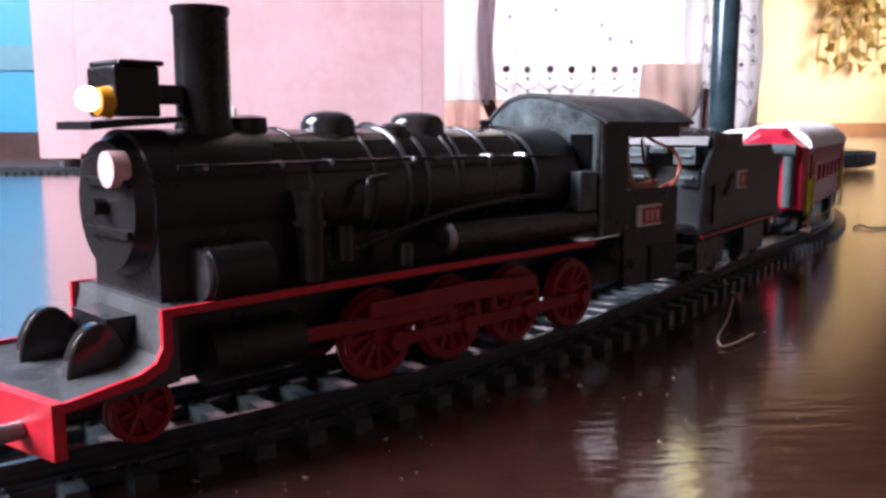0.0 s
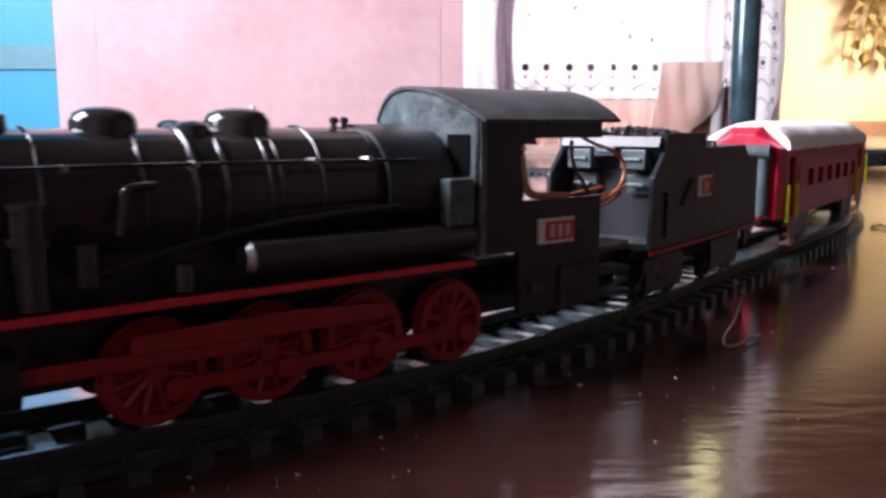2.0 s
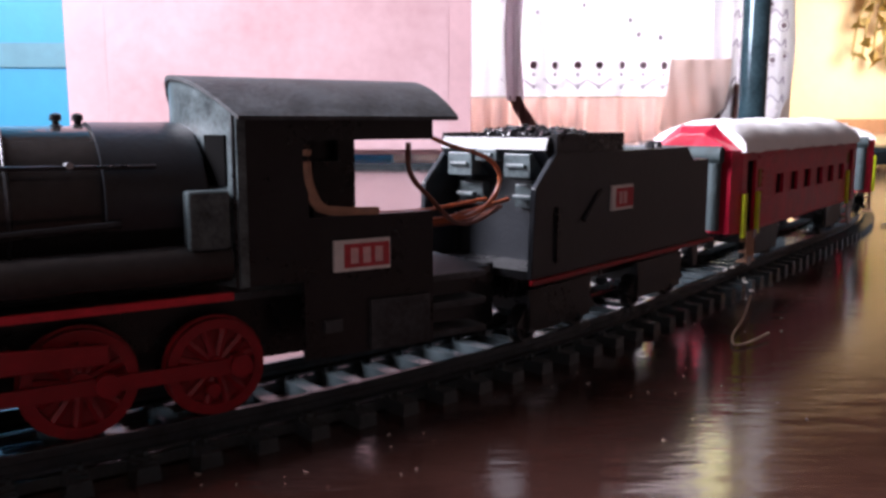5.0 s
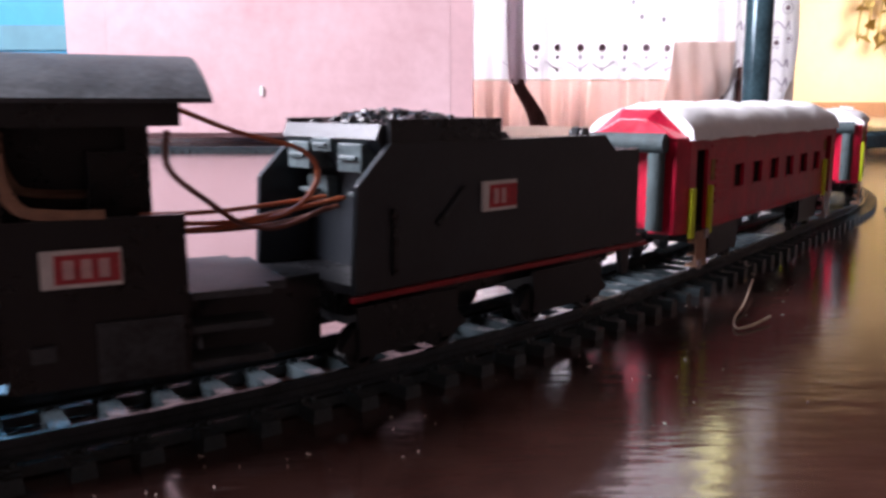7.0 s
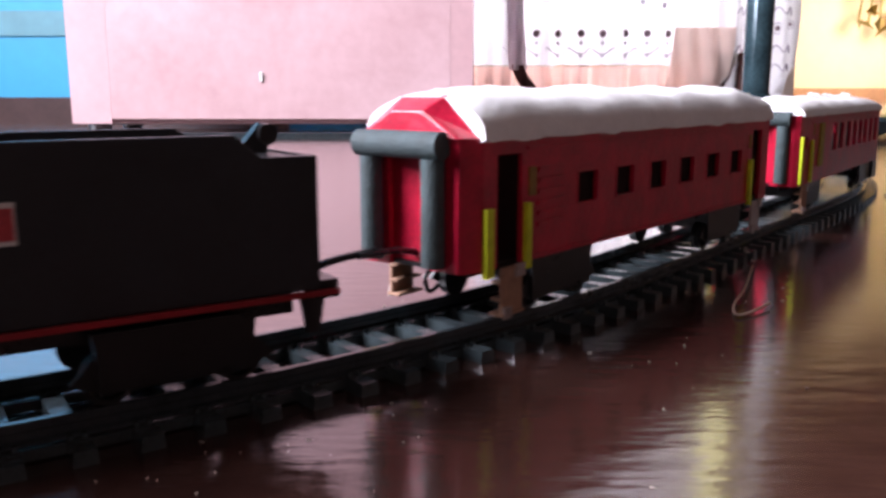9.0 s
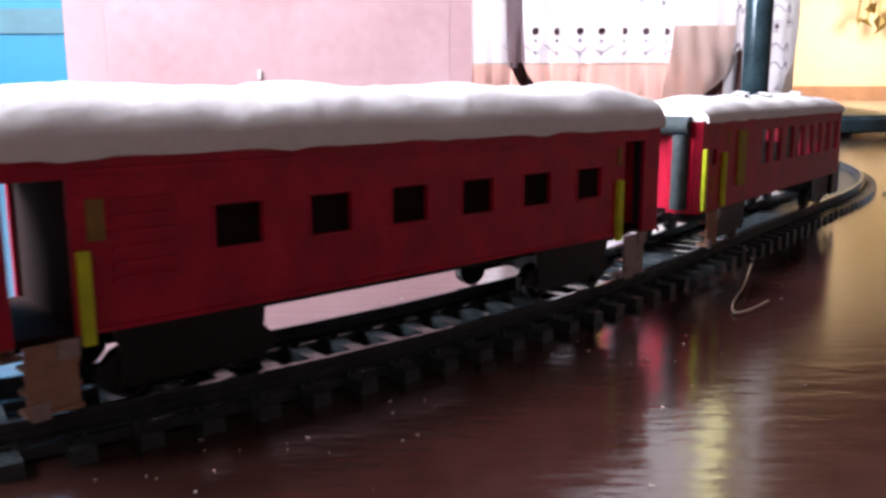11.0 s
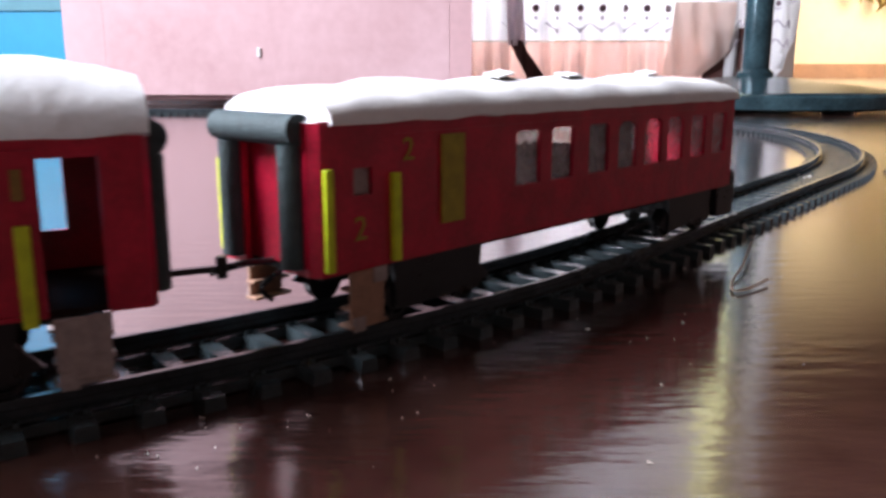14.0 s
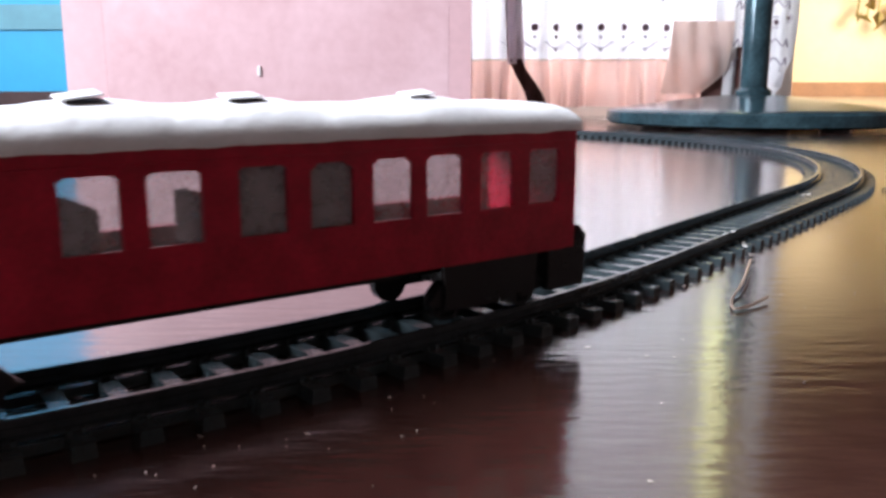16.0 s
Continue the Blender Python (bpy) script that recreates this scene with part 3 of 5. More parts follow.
# ---- small litter on the floor ----
def litter():
    tw = thing("straw", "bent dry straw lying on the floor", "straw")
    b = fresh()
    tube(b, [(0.1045, 0.283, 0.0035), (0.0925, 0.256, 0.002), (0.0841, 0.2402, 0.0009), (0.081, 0.2294, 0.0008), (0.0861, 0.2319, 0.0009), (0.0944, 0.2402, 0.0014)], 0.0004, 6)
    part("stalk", b, STRAW, tw, smooth=True)
    h = thing("hair_wisp", "dark curled thread lying on the floor", "thread")
    b = fresh()
    tube(b, [(0.2613, 0.5033, 0.0008), (0.2693, 0.5089, 0.0014), (0.2685, 0.4975, 0.001), (0.285, 0.5029, 0.0008)], 0.0007, 5)
    part("strand", b, BLACK, h)
    rng = random.Random(9)
    b = fresh()
    for i in range(170):
        s = rng.uniform(-0.1, 0.45)
        x, y, a = on_track(s)
        o = -0.022 - abs(rng.gauss(0, 0.035)) if rng.random() < 0.8 else 0.02 + abs(rng.gauss(0, 0.06))
        px, py = x - math.sin(a) * o, y + math.cos(a) * o
        if py < 0.08:
            continue
        r = rng.uniform(0.00008, 0.00024) * (1.8 if rng.random() < 0.08 else 1)
        t, l = rng.uniform(0, 6.3), rng.choice((1, 1, 1, 2, 4))
        v = [b.verts.new((px + r * l * math.cos(t + q) * (1 if k else 0.6), py + r * math.sin(t + q), 0.0001 + (0.0004 if k == 3 else 0))) for k, q in enumerate((0, 2.1, 4.2, 1.0))]
        for f in ((0, 1, 3), (1, 2, 3), (2, 0, 3), (0, 2, 1)):
            b.faces.new([v[q] for q in f])
    tagged(part("dust_flakes", b, DUST), "pale dust flakes scattered on the floor", "dust", kind="stuff")
    # pale crumbs caught where two lengths of track join
    for s0, o0, k in ((0.185, 0.0115, 5), (0.213, -0.0135, 7), (0.216, -0.0195, 4), (0.385, 0.003, 6), (0.385, 0.011, 3), (0.30, 0.0145, 3)):
        for i in range(k):
            x, y, a = on_track(s0 + rng.gauss(0, 0.004))
            o = o0 + rng.gauss(0, 0.0012)
            b = fresh()
            r = rng.uniform(0.0004, 0.0011)
            v = [b.verts.new((r * rng.uniform(0.6, 1.2) * math.cos(q * 1.26), r * rng.uniform(0.4, 0.9) * math.sin(q * 1.26), 0)) for q in range(5)]
            t = b.verts.new((0, 0, r * 0.7))
            b.faces.new(v[::-1])
            for q in range(5):
                b.faces.new((v[q], v[(q + 1) % 5], t))
            ob = tagged(part("crumb", b, DUST), "pale crumb lying on the plastic track", "crumb", group="crumbs on the track")
            high = RAIL_TOP if abs(abs(o) - HALF_GAUGE) < 0.0009 else (0.0028 if abs(o) < 0.021 else 0.0)
            ob.matrix_basis = pose(x - math.sin(a) * o, y + math.cos(a) * o, high, 0, 0, rng.uniform(0, 360))


litter()


# ---- the train; millimetres, x to the rear, y away from the near side, z up from the rail top ----
ROUND[:] = [1.05 / k for k in LONG]


def wheel(parent, x, z, y, r, spokes, material, name="wheel", tread=2.2, crank=0.0):
    """A spoked wheel on the side y of its axle; an own object that can turn."""
    ROUND[:] = [1.0, 1.0, 1.0]
    sgn = -1 if y < 0 else 1
    b = fresh()
    seg = 28
    ring = []
    for rr, yy in ((r, -tread / 2), (r, tread / 2), (r * 0.8, tread / 2), (r * 0.8, -tread / 2)):
        ring.append([b.verts.new((rr * math.cos(2 * math.pi * i / seg), yy, rr * math.sin(2 * math.pi * i / seg))) for i in range(seg)])
    for j in range(4):
        for i in range(seg):
            b.faces.new((ring[j][i], ring[j][(i + 1) % seg], ring[(j + 1) % 4][(i + 1) % seg], ring[(j + 1) % 4][i]))
    rod(b, (0, -tread * 0.6, 0), (0, tread * 0.6, 0), r * 0.22, seg=14)
    rod(b, (0, tread * 0.3 * -sgn, 0), (0, tread * -sgn * 0.75, 0), r * 1.06, seg=28)
    if crank:
        rod(b, (crank, 0, 0), (crank, sgn * tread * 1.1, 0), r * 0.14, seg=10)
    w = part(name, b, material, parent, scale=MM, smooth=True, long=False)
    w.matrix_basis = pose(x * LONG[0] * MM, y * LONG[1] * MM, z * MM)
    k = fresh()
    rod(k, (r * 0.15, 0, 0), (r * 0.84, 0, 0), r * 0.07 + 0.2, seg=6)
    first = part("spoke", k, material, w, scale=MM, smooth=True, long=False)
    for i in range(1, spokes):
        ob = new("spoke", first.data)
        ob.parent = w
        ob.matrix_basis = pose(0, 0, 0, 0, 360.0 * i / spokes, 0)
    ROUND[:] = [1.05 / k for k in LONG]
    return w


WHEELS = []     # wheel, its vehicle's place in metres, radius in metres, x, y, z in metres


def arch(half, z0, z1, k=14):
    """Points over a roof from the near eave to the far one."""
    return [(half * (2 * i / k - 1), z0 + (z1 - z0) * (1 - (2 * i / k - 1) ** 2)) for i in range(k + 1)]


def number_plate(parent, x, y, z, w, h, bars):
    b = fresh()
    box(b, x, x + w, y - 0.7, y, z, z + h)
    p = part("number_plate", b, PLATEWHITE, parent, "white-edged red number plate", scale=MM)
    b = fresh()
    box(b, x + w * 0.17, x + w * 0.97, y - 0.95, y - 0.7, z + h * 0.12, z + h * 0.88)
    part("plate_field", b, PLATERED, p, "red painted field", scale=MM)
    for i in range(bars):
        b = fresh()
        xa = x + w * (0.27 + 0.22 * i)
        box(b, xa, xa + w * 0.13, y - 1.15, y - 0.95, z + h * 0.25, z + h * 0.75)
        part("plate_mark", b, PLATEPINK, p, scale=MM)


def locomotive():
    L = thing("steam_locomotive", "black toy steam locomotive with red wheels and red-edged footplate", "locomotive")
    X = 220.0   # the vehicle's middle is 220 mm ahead of the first coach's handrail

    def P(name, bm, m, parent=L, label="", smooth=False, bevel=0.0):
        return part(name, bm, m, parent, label, MM, smooth, bevel * MM)

    def s(v):
        """The boiler is a little shorter than its numbers."""
        if v > -185:
            return v + X
        return X - 185 + (v + 185) * 0.88 if v > -250 else X - 242.2 + (v + 250) * 1.05
    # boiler and smokebox
    b = fresh()
    rod(b, (s(-280), 0, 41), (s(-180), 0, 41), 12.6, seg=48)
    boiler = P("boiler", b, SHINY, L, "glossy black boiler", True)
    b = fresh()
    rod(b, (s(-284.5), 0, 40.5), (s(-263.5), 0, 40.5), 13.2, seg=48)
    smokebox = P("smokebox", b, BLACK, L, "black smokebox", True)
    b = fresh()
    rod(b, (s(-286.7), 0, 40.5), (s(-284.5), 0, 40.5), 11.2, 12.4, 40)
    door = P("smokebox_door", b, BLACK, L, "round smokebox door", True)
    b = fresh()
    for z in (36, 45):
        box(b, s(-287.5), s(-286.5), -9, 6, z - 0.7, z + 0.7)
    rod(b, (s(-288.7), 0, 40.5), (s(-286.5), 0, 40.5), 1.5, seg=10)
    P("door_strap", b, BLACK, door)
    b = fresh()
    rod(b, (s(-288.9), -6.5, 47.5), (s(-286.5), -6.5, 47.5), 3.0, seg=24)
    P("front_plate", b, PLATEPINK, door, "round pale pink and white front plate", True)
    for x in (-259, -245, -222.4, -220.1, -211.4):
        b = fresh()
        hoop(b, s(x), 12.45, 0.45, 0.65)
        P("boiler_band", b, BANDGREY, boiler, "glossy boiler band, grey raised for its glints", True)
    # a sunk saddle between two rims, below the safety valves
    b = fresh()
    rod(b, (s(-235.4), 0, 41), (s(-231.4), 0, 41), 12.8, seg=48)
    P("saddle_ring", b, BLACK, boiler, smooth=True)
    for x in (-236.2, -230.8):
        b = fresh()
        hoop(b, s(x), 12.5, 0.7, 1.0)
        P("saddle_rim", b, BANDGREY, boiler, "glossy rim, grey raised for its glints", True)
    # handrails and pipes along both sides
    for y in (-1, 1):
        b = fresh()
        tube(b, [(s(-282), y * 13.6, 47.8), (s(-240), y * 13.2, 47.8), (s(-190), y * 13.2, 47.2)], 0.38, 8)
        for x in (-278, -265.7, -256.7, -237.3, -214.6, -202.9):
            # steel knobs stand in for the small highlights along the rail
            k = fresh()
            rod(k, (s(x), y * 11, 47.5), (s(x), y * 13.9, 47.7), 0.7, 0.6, 8)
            P("handrail_knob", k, STEEL, boiler, "bright steel knob painting a highlight", True)
        P("handrail", b, BLACK, boiler, smooth=True)
        b = fresh()
        tube(b, [(s(-244), y * 12.6, 44.2), (s(-248), y * 13.6, 44), (s(-249.3), y * 14, 43.2), (s(-249.6), y * 14.2, 41), (s(-250.4), y * 14.2, 36)], 0.75, 10)
        P("steam_pipe", b, SHINY, boiler, "glossy elbow pipe", True)
        b = fresh()
        turned(b, [(2.2, 25), (2.2, 29), (1.6, 30), (0.4, 30.4)], (s(-240.6), y * 14), 14)
        P("oil_cup", b, SHINY, L, smooth=True)
        b = fresh()
        tube(b, [(s(-254), y * 13.5, 29), (s(-240), y * 14, 33), (s(-222), y * 14.2, 36), (s(-196), y * 14, 37.5)], 0.7, 8)
        P("sand_pipe", b, BLACK, boiler, smooth=True)
        # feed pump
        b = fresh()
        rod(b, (s(-261.5), y * 14.5, 25), (s(-261.5), y * 14.5, 41.4), 2.7, seg=20)
        rod(b, (s(-261.5), y * 14.5, 35.6), (s(-261.5), y * 14.5, 36.8), 3.4, seg=20)
        rod(b, (s(-261.5), y * 14.5, 41.4), (s(-261.5), y * 14.5, 42.4), 3.2, seg=20)
        rod(b, (s(-255), y * 14.2, 28), (s(-255), y * 14.2, 35), 2.2, seg=14)
        P("feed_pump", b, SHINY, L, smooth=True)
        # steam chest at the front
        b = fresh()
        rod(b, (s(-279), y * 13.2, 28.6), (s(-269.5), y * 13.2, 28.6), 5.4, seg=24)
        box(b, s(-279), s(-269.5), y * 10, y * 16.4, 23.5, 28.6)
        chest = P("steam_chest", b, BLACK, L, smooth=True)
        b = fresh()
        rod(b, (s(-279.8), y * 13.2, 28.6), (s(-279), y * 13.2, 28.6), 4.6, seg=24)
        P("chest_cover", b, STEEL, chest, "bright steel rim", True)
        # long air tank on the footplate
        b = fresh()
        rod(b, (s(-229), y * 14.4, 29.6), (s(-180), y * 14.4, 29.6), 3.5, seg=20)
        tank = P("air_tank", b, SHINY, L, smooth=True)
        b = fresh()
        rod(b, (s(-230.2), y * 14.4, 29.6), (s(-229), y * 14.4, 29.6), 2.6, 3.5, 20)
        P("tank_end", b, STEEL, tank, "bright steel tank end", True)
        # footplate with its red edge, level, then swept down to the front deck
        b = fresh()
        prism(b, [(s(-284), 23), (s(-180), 23), (s(-180), 24.2), (s(-284), 24.2)], "y", min(y * 9, y * 16), max(y * 9, y * 16))
        deck = P("footplate", b, BLACK, L)
        b = fresh()
        lo, hi = (y * 16, y * 16.9) if y > 0 else (y * 16.9, y * 16)
        # the front deck is bent: its far corner stands further out and higher
        fx, dz = (-299.5, 0.0) if y < 0 else (-308.0, 2.5)
        prism(b, [(s(-285.2), 22.9), (s(-180), 22.9), (s(-180), 24.3), (s(-285.2), 24.3)], "y", lo, hi)
        prism(b, [(s(-286.6), 24.3), (s(-285.2), 24.3), (s(-285.2), 17), (s(-286.2), 14), (s(-289.5), 12.2 + dz * 0.4), (s(fx), 10.4 + dz), (s(fx), 12 + dz), (s(-290), 13.9 + dz * 0.4), (s(-287.6), 15.4), (s(-286.6), 18)], "y", lo, hi)
        P("red_edge", b, REDBAND, deck, "bright red edge")
    b = fresh()
    box(b, s(-284.3), s(-262), -11.6, 11.6, 10, 40)
    P("smokebox_saddle", b, BLACK, L)
    b = fresh()
    rows = []
    for y, fx, dz in ((-16, -299.5, 0.0), (16, -308.0, 2.5)):
        rows.append([b.verts.new((s(x), y, z)) for x, z in ((-285.5, 24), (-284, 24), (-284, 11), (fx, 10.2 + dz), (fx, 11.4 + dz), (-290, 13 + dz * 0.4), (-286.6, 16))])
    b.faces.new(rows[0])
    b.faces.new(rows[1][::-1])
    for i in range(7):
        b.faces.new((rows[0][i], rows[1][i], rows[1][(i + 1) % 7], rows[0][(i + 1) % 7]))
    P("front_deck", b, SOOT, L, "dusty black front deck, bent askew")
    for y, x, z in ((-7.5, -291.5, 12.4), (5.0, -293.5, 13.6)):
        b = fresh()
        prism(b, [(s(x) + 4.6 * math.cos(math.pi * i / 12), z - 1 + 9.8 * math.sin(math.pi * i / 12)) for i in range(13)], "y", y, y + 2.6)
        P("half_round_cover", b, SHINY, L, "half-round black cover", True, 0.5)
    b = fresh()
    ends = []
    for y, fx, dz in ((-17, -299.5, 0.0), (17, -308.0, 2.5)):
        ends.append([b.verts.new((s(x), y, z)) for x, z in ((fx, 3 + dz), (fx, 12.2 + dz), (fx - 1.6, 12.2 + dz), (fx - 1.6, 3 + dz))])
    b.faces.new(ends[0])
    b.faces.new(ends[1][::-1])
    for i in range(4):
        b.faces.new((ends[0][i], ends[1][i], ends[1][(i + 1) % 4], ends[0][(i + 1) % 4]))
    beam = P("buffer_beam", b, REDBAND, L, "bright red buffer beam, bent askew")
    for y, fx in ((-10.5, -302.7), (10.5, -308.0)):
        b = fresh()
        rod(b, (s(fx - 6), y, 7), (s(fx), y, 7), 1.5, seg=12)
        rod(b, (s(fx - 7.5), y, 7), (s(fx - 6), y, 7), 3.2, seg=18)
        P("buffer", b, STEEL, beam, "dull grey buffer", True)
    b = fresh()
    box(b, s(-313), s(-304), -1.5, 1.5, 2.5, 4.5)
    box(b, s(-315), s(-313), -3, 3, 2.5, 4.8)
    P("front_coupler", b, SOOT, beam)
    # chimney, domes, whistles
    b = fresh()
    turned(b, [(6.4, 50), (5.6, 54), (5.0, 56), (4.9, 75.5), (5.3, 76.2), (5.3, 77.3), (4.3, 77.3), (4.1, 73)], (s(-271), 0), 28)
    P("chimney", b, BLACK, smokebox, "tall black chimney", True)
    for x, r in ((-247.5, 5.8), (-223.1, 6.4)):
        b = fresh()
        turned(b, [(r + 0.8, 51), (r, 53.2), (r, 55.4), (r - 0.8, 57), (r - 2.6, 57.9), (0.6, 58.2)], (s(x), 0), 28)
        P("dome", b, SHINY, boiler, "glossy black dome", True)
    b = fresh()
    turned(b, [(3.4, 52), (3, 54.6), (2.2, 55.3), (0.5, 55.6)], (s(-233.5), -3.5), 16)
    turned(b, [(2.6, 52), (2.4, 55), (1.6, 55.6), (0.5, 55.8)], (s(-234.5), 3.5), 16)
    P("safety_valve", b, SHINY, boiler, smooth=True)
    for y, x in ((-1, -202.6), (1, -198.9)):
        b = fresh()
        turned(b, [(1.1, 52), (1.1, 54.2), (0.6, 54.5), (0.6, 55), (1.0, 55.2), (0.9, 56.2), (0.3, 56.5)], (s(x), y), 10)
        P("whistle", b, BLACK, boiler, smooth=True)
    b = fresh()
    turned(b, [(4, 51), (3.6, 56.5), (2, 57)], (s(-263.5), 0), 16)
    P("sand_cap", b, BLACK, smokebox, smooth=True)
    # headlamp on its bracket
    b = fresh()
    box(b, s(-286.5), s(-280), -5, 5, 56.5, 65.4)
    box(b, s(-286), s(-279.4), -5.6, 5.6, 65.4, 66.4)
    lamp = P("headlamp", b, BLACK, L, "square black headlamp box", bevel=0.6)
    b = fresh()
    rod(b, (s(-288), -2.5, 59), (s(-286.3), -2.5, 59), 2.3, 2.8, 20)
    P("lens", b, AMBER, lamp, "amber lens", True)
    b = fresh()
    turned(b, [(0.6, 57.4), (1.7, 58.2), (2.0, 59.5), (1.7, 60.8), (0.6, 61.6)], (s(-289.2), -2.5), 16)
    P("bulb", b, LAMPGLOW, lamp, "lit warm white bulb", True)
    b = fresh()
    prism(b, [(s(-290.5), 54.2), (s(-277), 55.6), (s(-277), 56.6), (s(-290.5), 55.6)], "y", -6.5, 6.5)
    box(b, s(-281), s(-275), -1.6, 1.6, 58.8, 62.4)
    P("lamp_bracket", b, BLACK, lamp)
    # cab
    b = fresh()
    # the front is bowed: its middle stands ahead of its edges
    def bow(y):
        return s(-183.5) + 4.5 * (abs(y) / 17.4) ** 1.6
    cols = [[b.verts.new((bow(y) + d, y, z)) for d in (0, 1.3) for z in (25, top)] for y, top in arch(17.4, 55.5, 63.0, 20)]
    for p, q in zip(cols, cols[1:]):
        for i, j in ((0, 1), (3, 2), (1, 3), (2, 0)):
            b.faces.new((p[i], q[i], q[j], p[j]))
    for c in (cols[0], cols[-1]):
        b.faces.new((c[0], c[1], c[3], c[2]))
    front = P("cab_front", b, GREYCAB, L, "worn black bowed cab front, painted greyer as if window-lit", True)
    for y in (-1, 1):
        # a black panel on the front stands in for the window's dark inside
        b = fresh()
        cols = [[b.verts.new((bow(q) + d, y * q, z)) for d in (-0.3, 0.4) for z in (43.4, 52.6)] for q in span(10.5, 15.2, 6)]
        for p, q in zip(cols, cols[1:]):
            for i, j in ((0, 1), (3, 2), (1, 3), (2, 0)):
                b.faces.new((p[i], q[i], q[j], p[j]))
        for c in (cols[0], cols[-1]):
            b.faces.new((c[0], c[1], c[3], c[2]))
        P("spectacle_window", b, VOID, front, "black panel painting the unlit front window")
    for y0, y1 in ((-17, -15.8), (15.8, 17)):
        b = fresh()
        panel(b, s(-179.5), s(-146), 9.5, 56, y0, y1, [(s(-179.5), s(-169), 9.5, 25)] + ([(s(-168), s(-146), 37, 51.5)] if y0 < 0 else []))
        cs = P("cab_side", b, BLACK, L, "flat black cab side with an open window")
        yy = y0 if y0 < 0 else y1
        b = fresh()
        box(b, s(-158), s(-147), min(yy, yy * 1.05), max(yy, yy * 1.05), 10, 20)
        box(b, s(-166), s(-163), min(yy, yy * 1.05), max(yy, yy * 1.05), 14.5, 17)
        P("step_panel", b, SOOT, cs)
        b = fresh()
        tube(b, [(s(-168.2), yy * 0.96, 50.5), (s(-168), yy * 0.96, 44), (s(-166), yy * 0.96, 39), (s(-162), yy * 0.96, 37.8), (s(-156), yy * 0.96, 37.4)], 1.0, 6)
        P("window_lip", b, TAN, cs, "bare brown card lip", True)
    number_plate(L, s(-164.2), -17, 26.2, 9.8, 6.1, 3)
    b = fresh()
    cols = [[b.verts.new((x, y, z + d)) for x in (bow(y) - 0.5, s(-142)) for d in (-0.8, 0)] for y, z in arch(18.6, 56.0, 63.7, 24)]
    for p, q in zip(cols, cols[1:]):
        for i, j in ((0, 1), (3, 2), (1, 3), (2, 0)):
            b.faces.new((p[i], q[i], q[j], p[j]))
    for c in (cols[0], cols[-1]):
        b.faces.new((c[0], c[1], c[3], c[2]))
    P("cab_roof", b, SOOT, L, "dusty black curved cab roof", True)
    b = fresh()
    box(b, s(-150), s(-146.5), -15.5, -13, 51.5, 56)
    P("cab_lintel", b, BLACK, L)
    b = fresh()
    box(b, s(-150), s(-146.5), 13, 15.5, 30, 56)
    box(b, s(-156), s(-150), 11, 15.5, 30, 46)
    P("cab_bulkhead", b, BLACK, L)
    b = fresh()
    box(b, s(-181), s(-131), -12, 12, 21.5, 23)
    P("cab_floor", b, SOOT, L)
    b = fresh()
    rod(b, (s(-180), 0, 40), (s(-172), 0, 40), 12, seg=28)
    P("firebox_back", b, VOID, L, smooth=True)
    # card shroud where the boiler meets the cab
    b = fresh()
    pts = [(13.9 * math.cos(radians(a)), 41 + 13.9 * math.sin(radians(a))) for a in range(-20, 201, 10)]
    inner = [(y * 0.93, 41 + (z - 41) * 0.93) for y, z in pts][::-1]
    prism(b, [*pts, *inner], "x", s(-198), s(-182.5))
    P("boiler_shroud", b, SLATE, L, "worn slate-black card shroud", True)
    b = fresh()
    box(b, s(-186.4), s(-180.2), -17.2, -14, 32.4, 42.9)
    P("cab_box", b, GREYCAB, L, bevel=0.5)
    # steps behind the cab
    for z in (22.4, 16.4, 10.2):
        for y0, y1 in ((-15.5, -9), (9, 15.5)):
            b = fresh()
            box(b, s(-145.6), s(-134), y0, y1, z - 0.8, z + 0.6)
            P("cab_step", b, SOOT, L, bevel=0.3)
    b = fresh()
    box(b, s(-145), s(-143.6), -9, -8, 9.5, 22)
    box(b, s(-145), s(-143.6), 8, 9, 9.5, 22)
    box(b, s(-290), s(-150), -6.5, 6.5, 8, 21.5)
    P("frame", b, BLACK, L)
    b = fresh()
    box(b, s(-262), s(-180), -8.5, 8.5, 21.5, 33)
    P("firebox", b, BLACK, L)
    # running gear
    for x, r in ((-245, 9.7), (-224, 9.7), (-203, 9.7), (-181.5, 9.2), (-287.6, 5.8)):
        for y in (-10.8, 10.8):
            w = wheel(L, s(x), r, y, r, 12 if r > 8 else 8, RED, "driving_wheel" if r > 8 else "pilot_wheel", crank=4.2 if r > 8 else 0)
            WHEELS.append((w, r * MM, s(x) * LONG[0] * MM, y * LONG[1] * MM, r * MM))
    for y in (-1, 1):
        b = fresh()
        lo, hi = sorted((y * 12.9, y * 13.8))
        prism(b, [(s(-268), 12), (s(-226), 11.4), (s(-226), 14.6), (s(-268), 15)], "y", lo, hi)
        P("piston_rod", b, RED, L, "red connecting rod", bevel=0.3)
        b = fresh()
        lo, hi = sorted((y * 13.9, y * 14.8))
        prism(b, [(s(-250), 14.5), (s(-199), 13.5), (s(-199), 17), (s(-222), 18.6), (s(-250), 18)], "y", lo, hi)
        P("valve_bracket", b, RED, L, "red valve gear bracket", bevel=0.3)
        b = fresh()
        rod(b, (s(-279), y * 12.6, 13.5), (s(-264), y * 12.6, 13.5), 5.2, seg=22)
        P("cylinder", b, BLACK, L, "black cylinder", True)
    rods = []
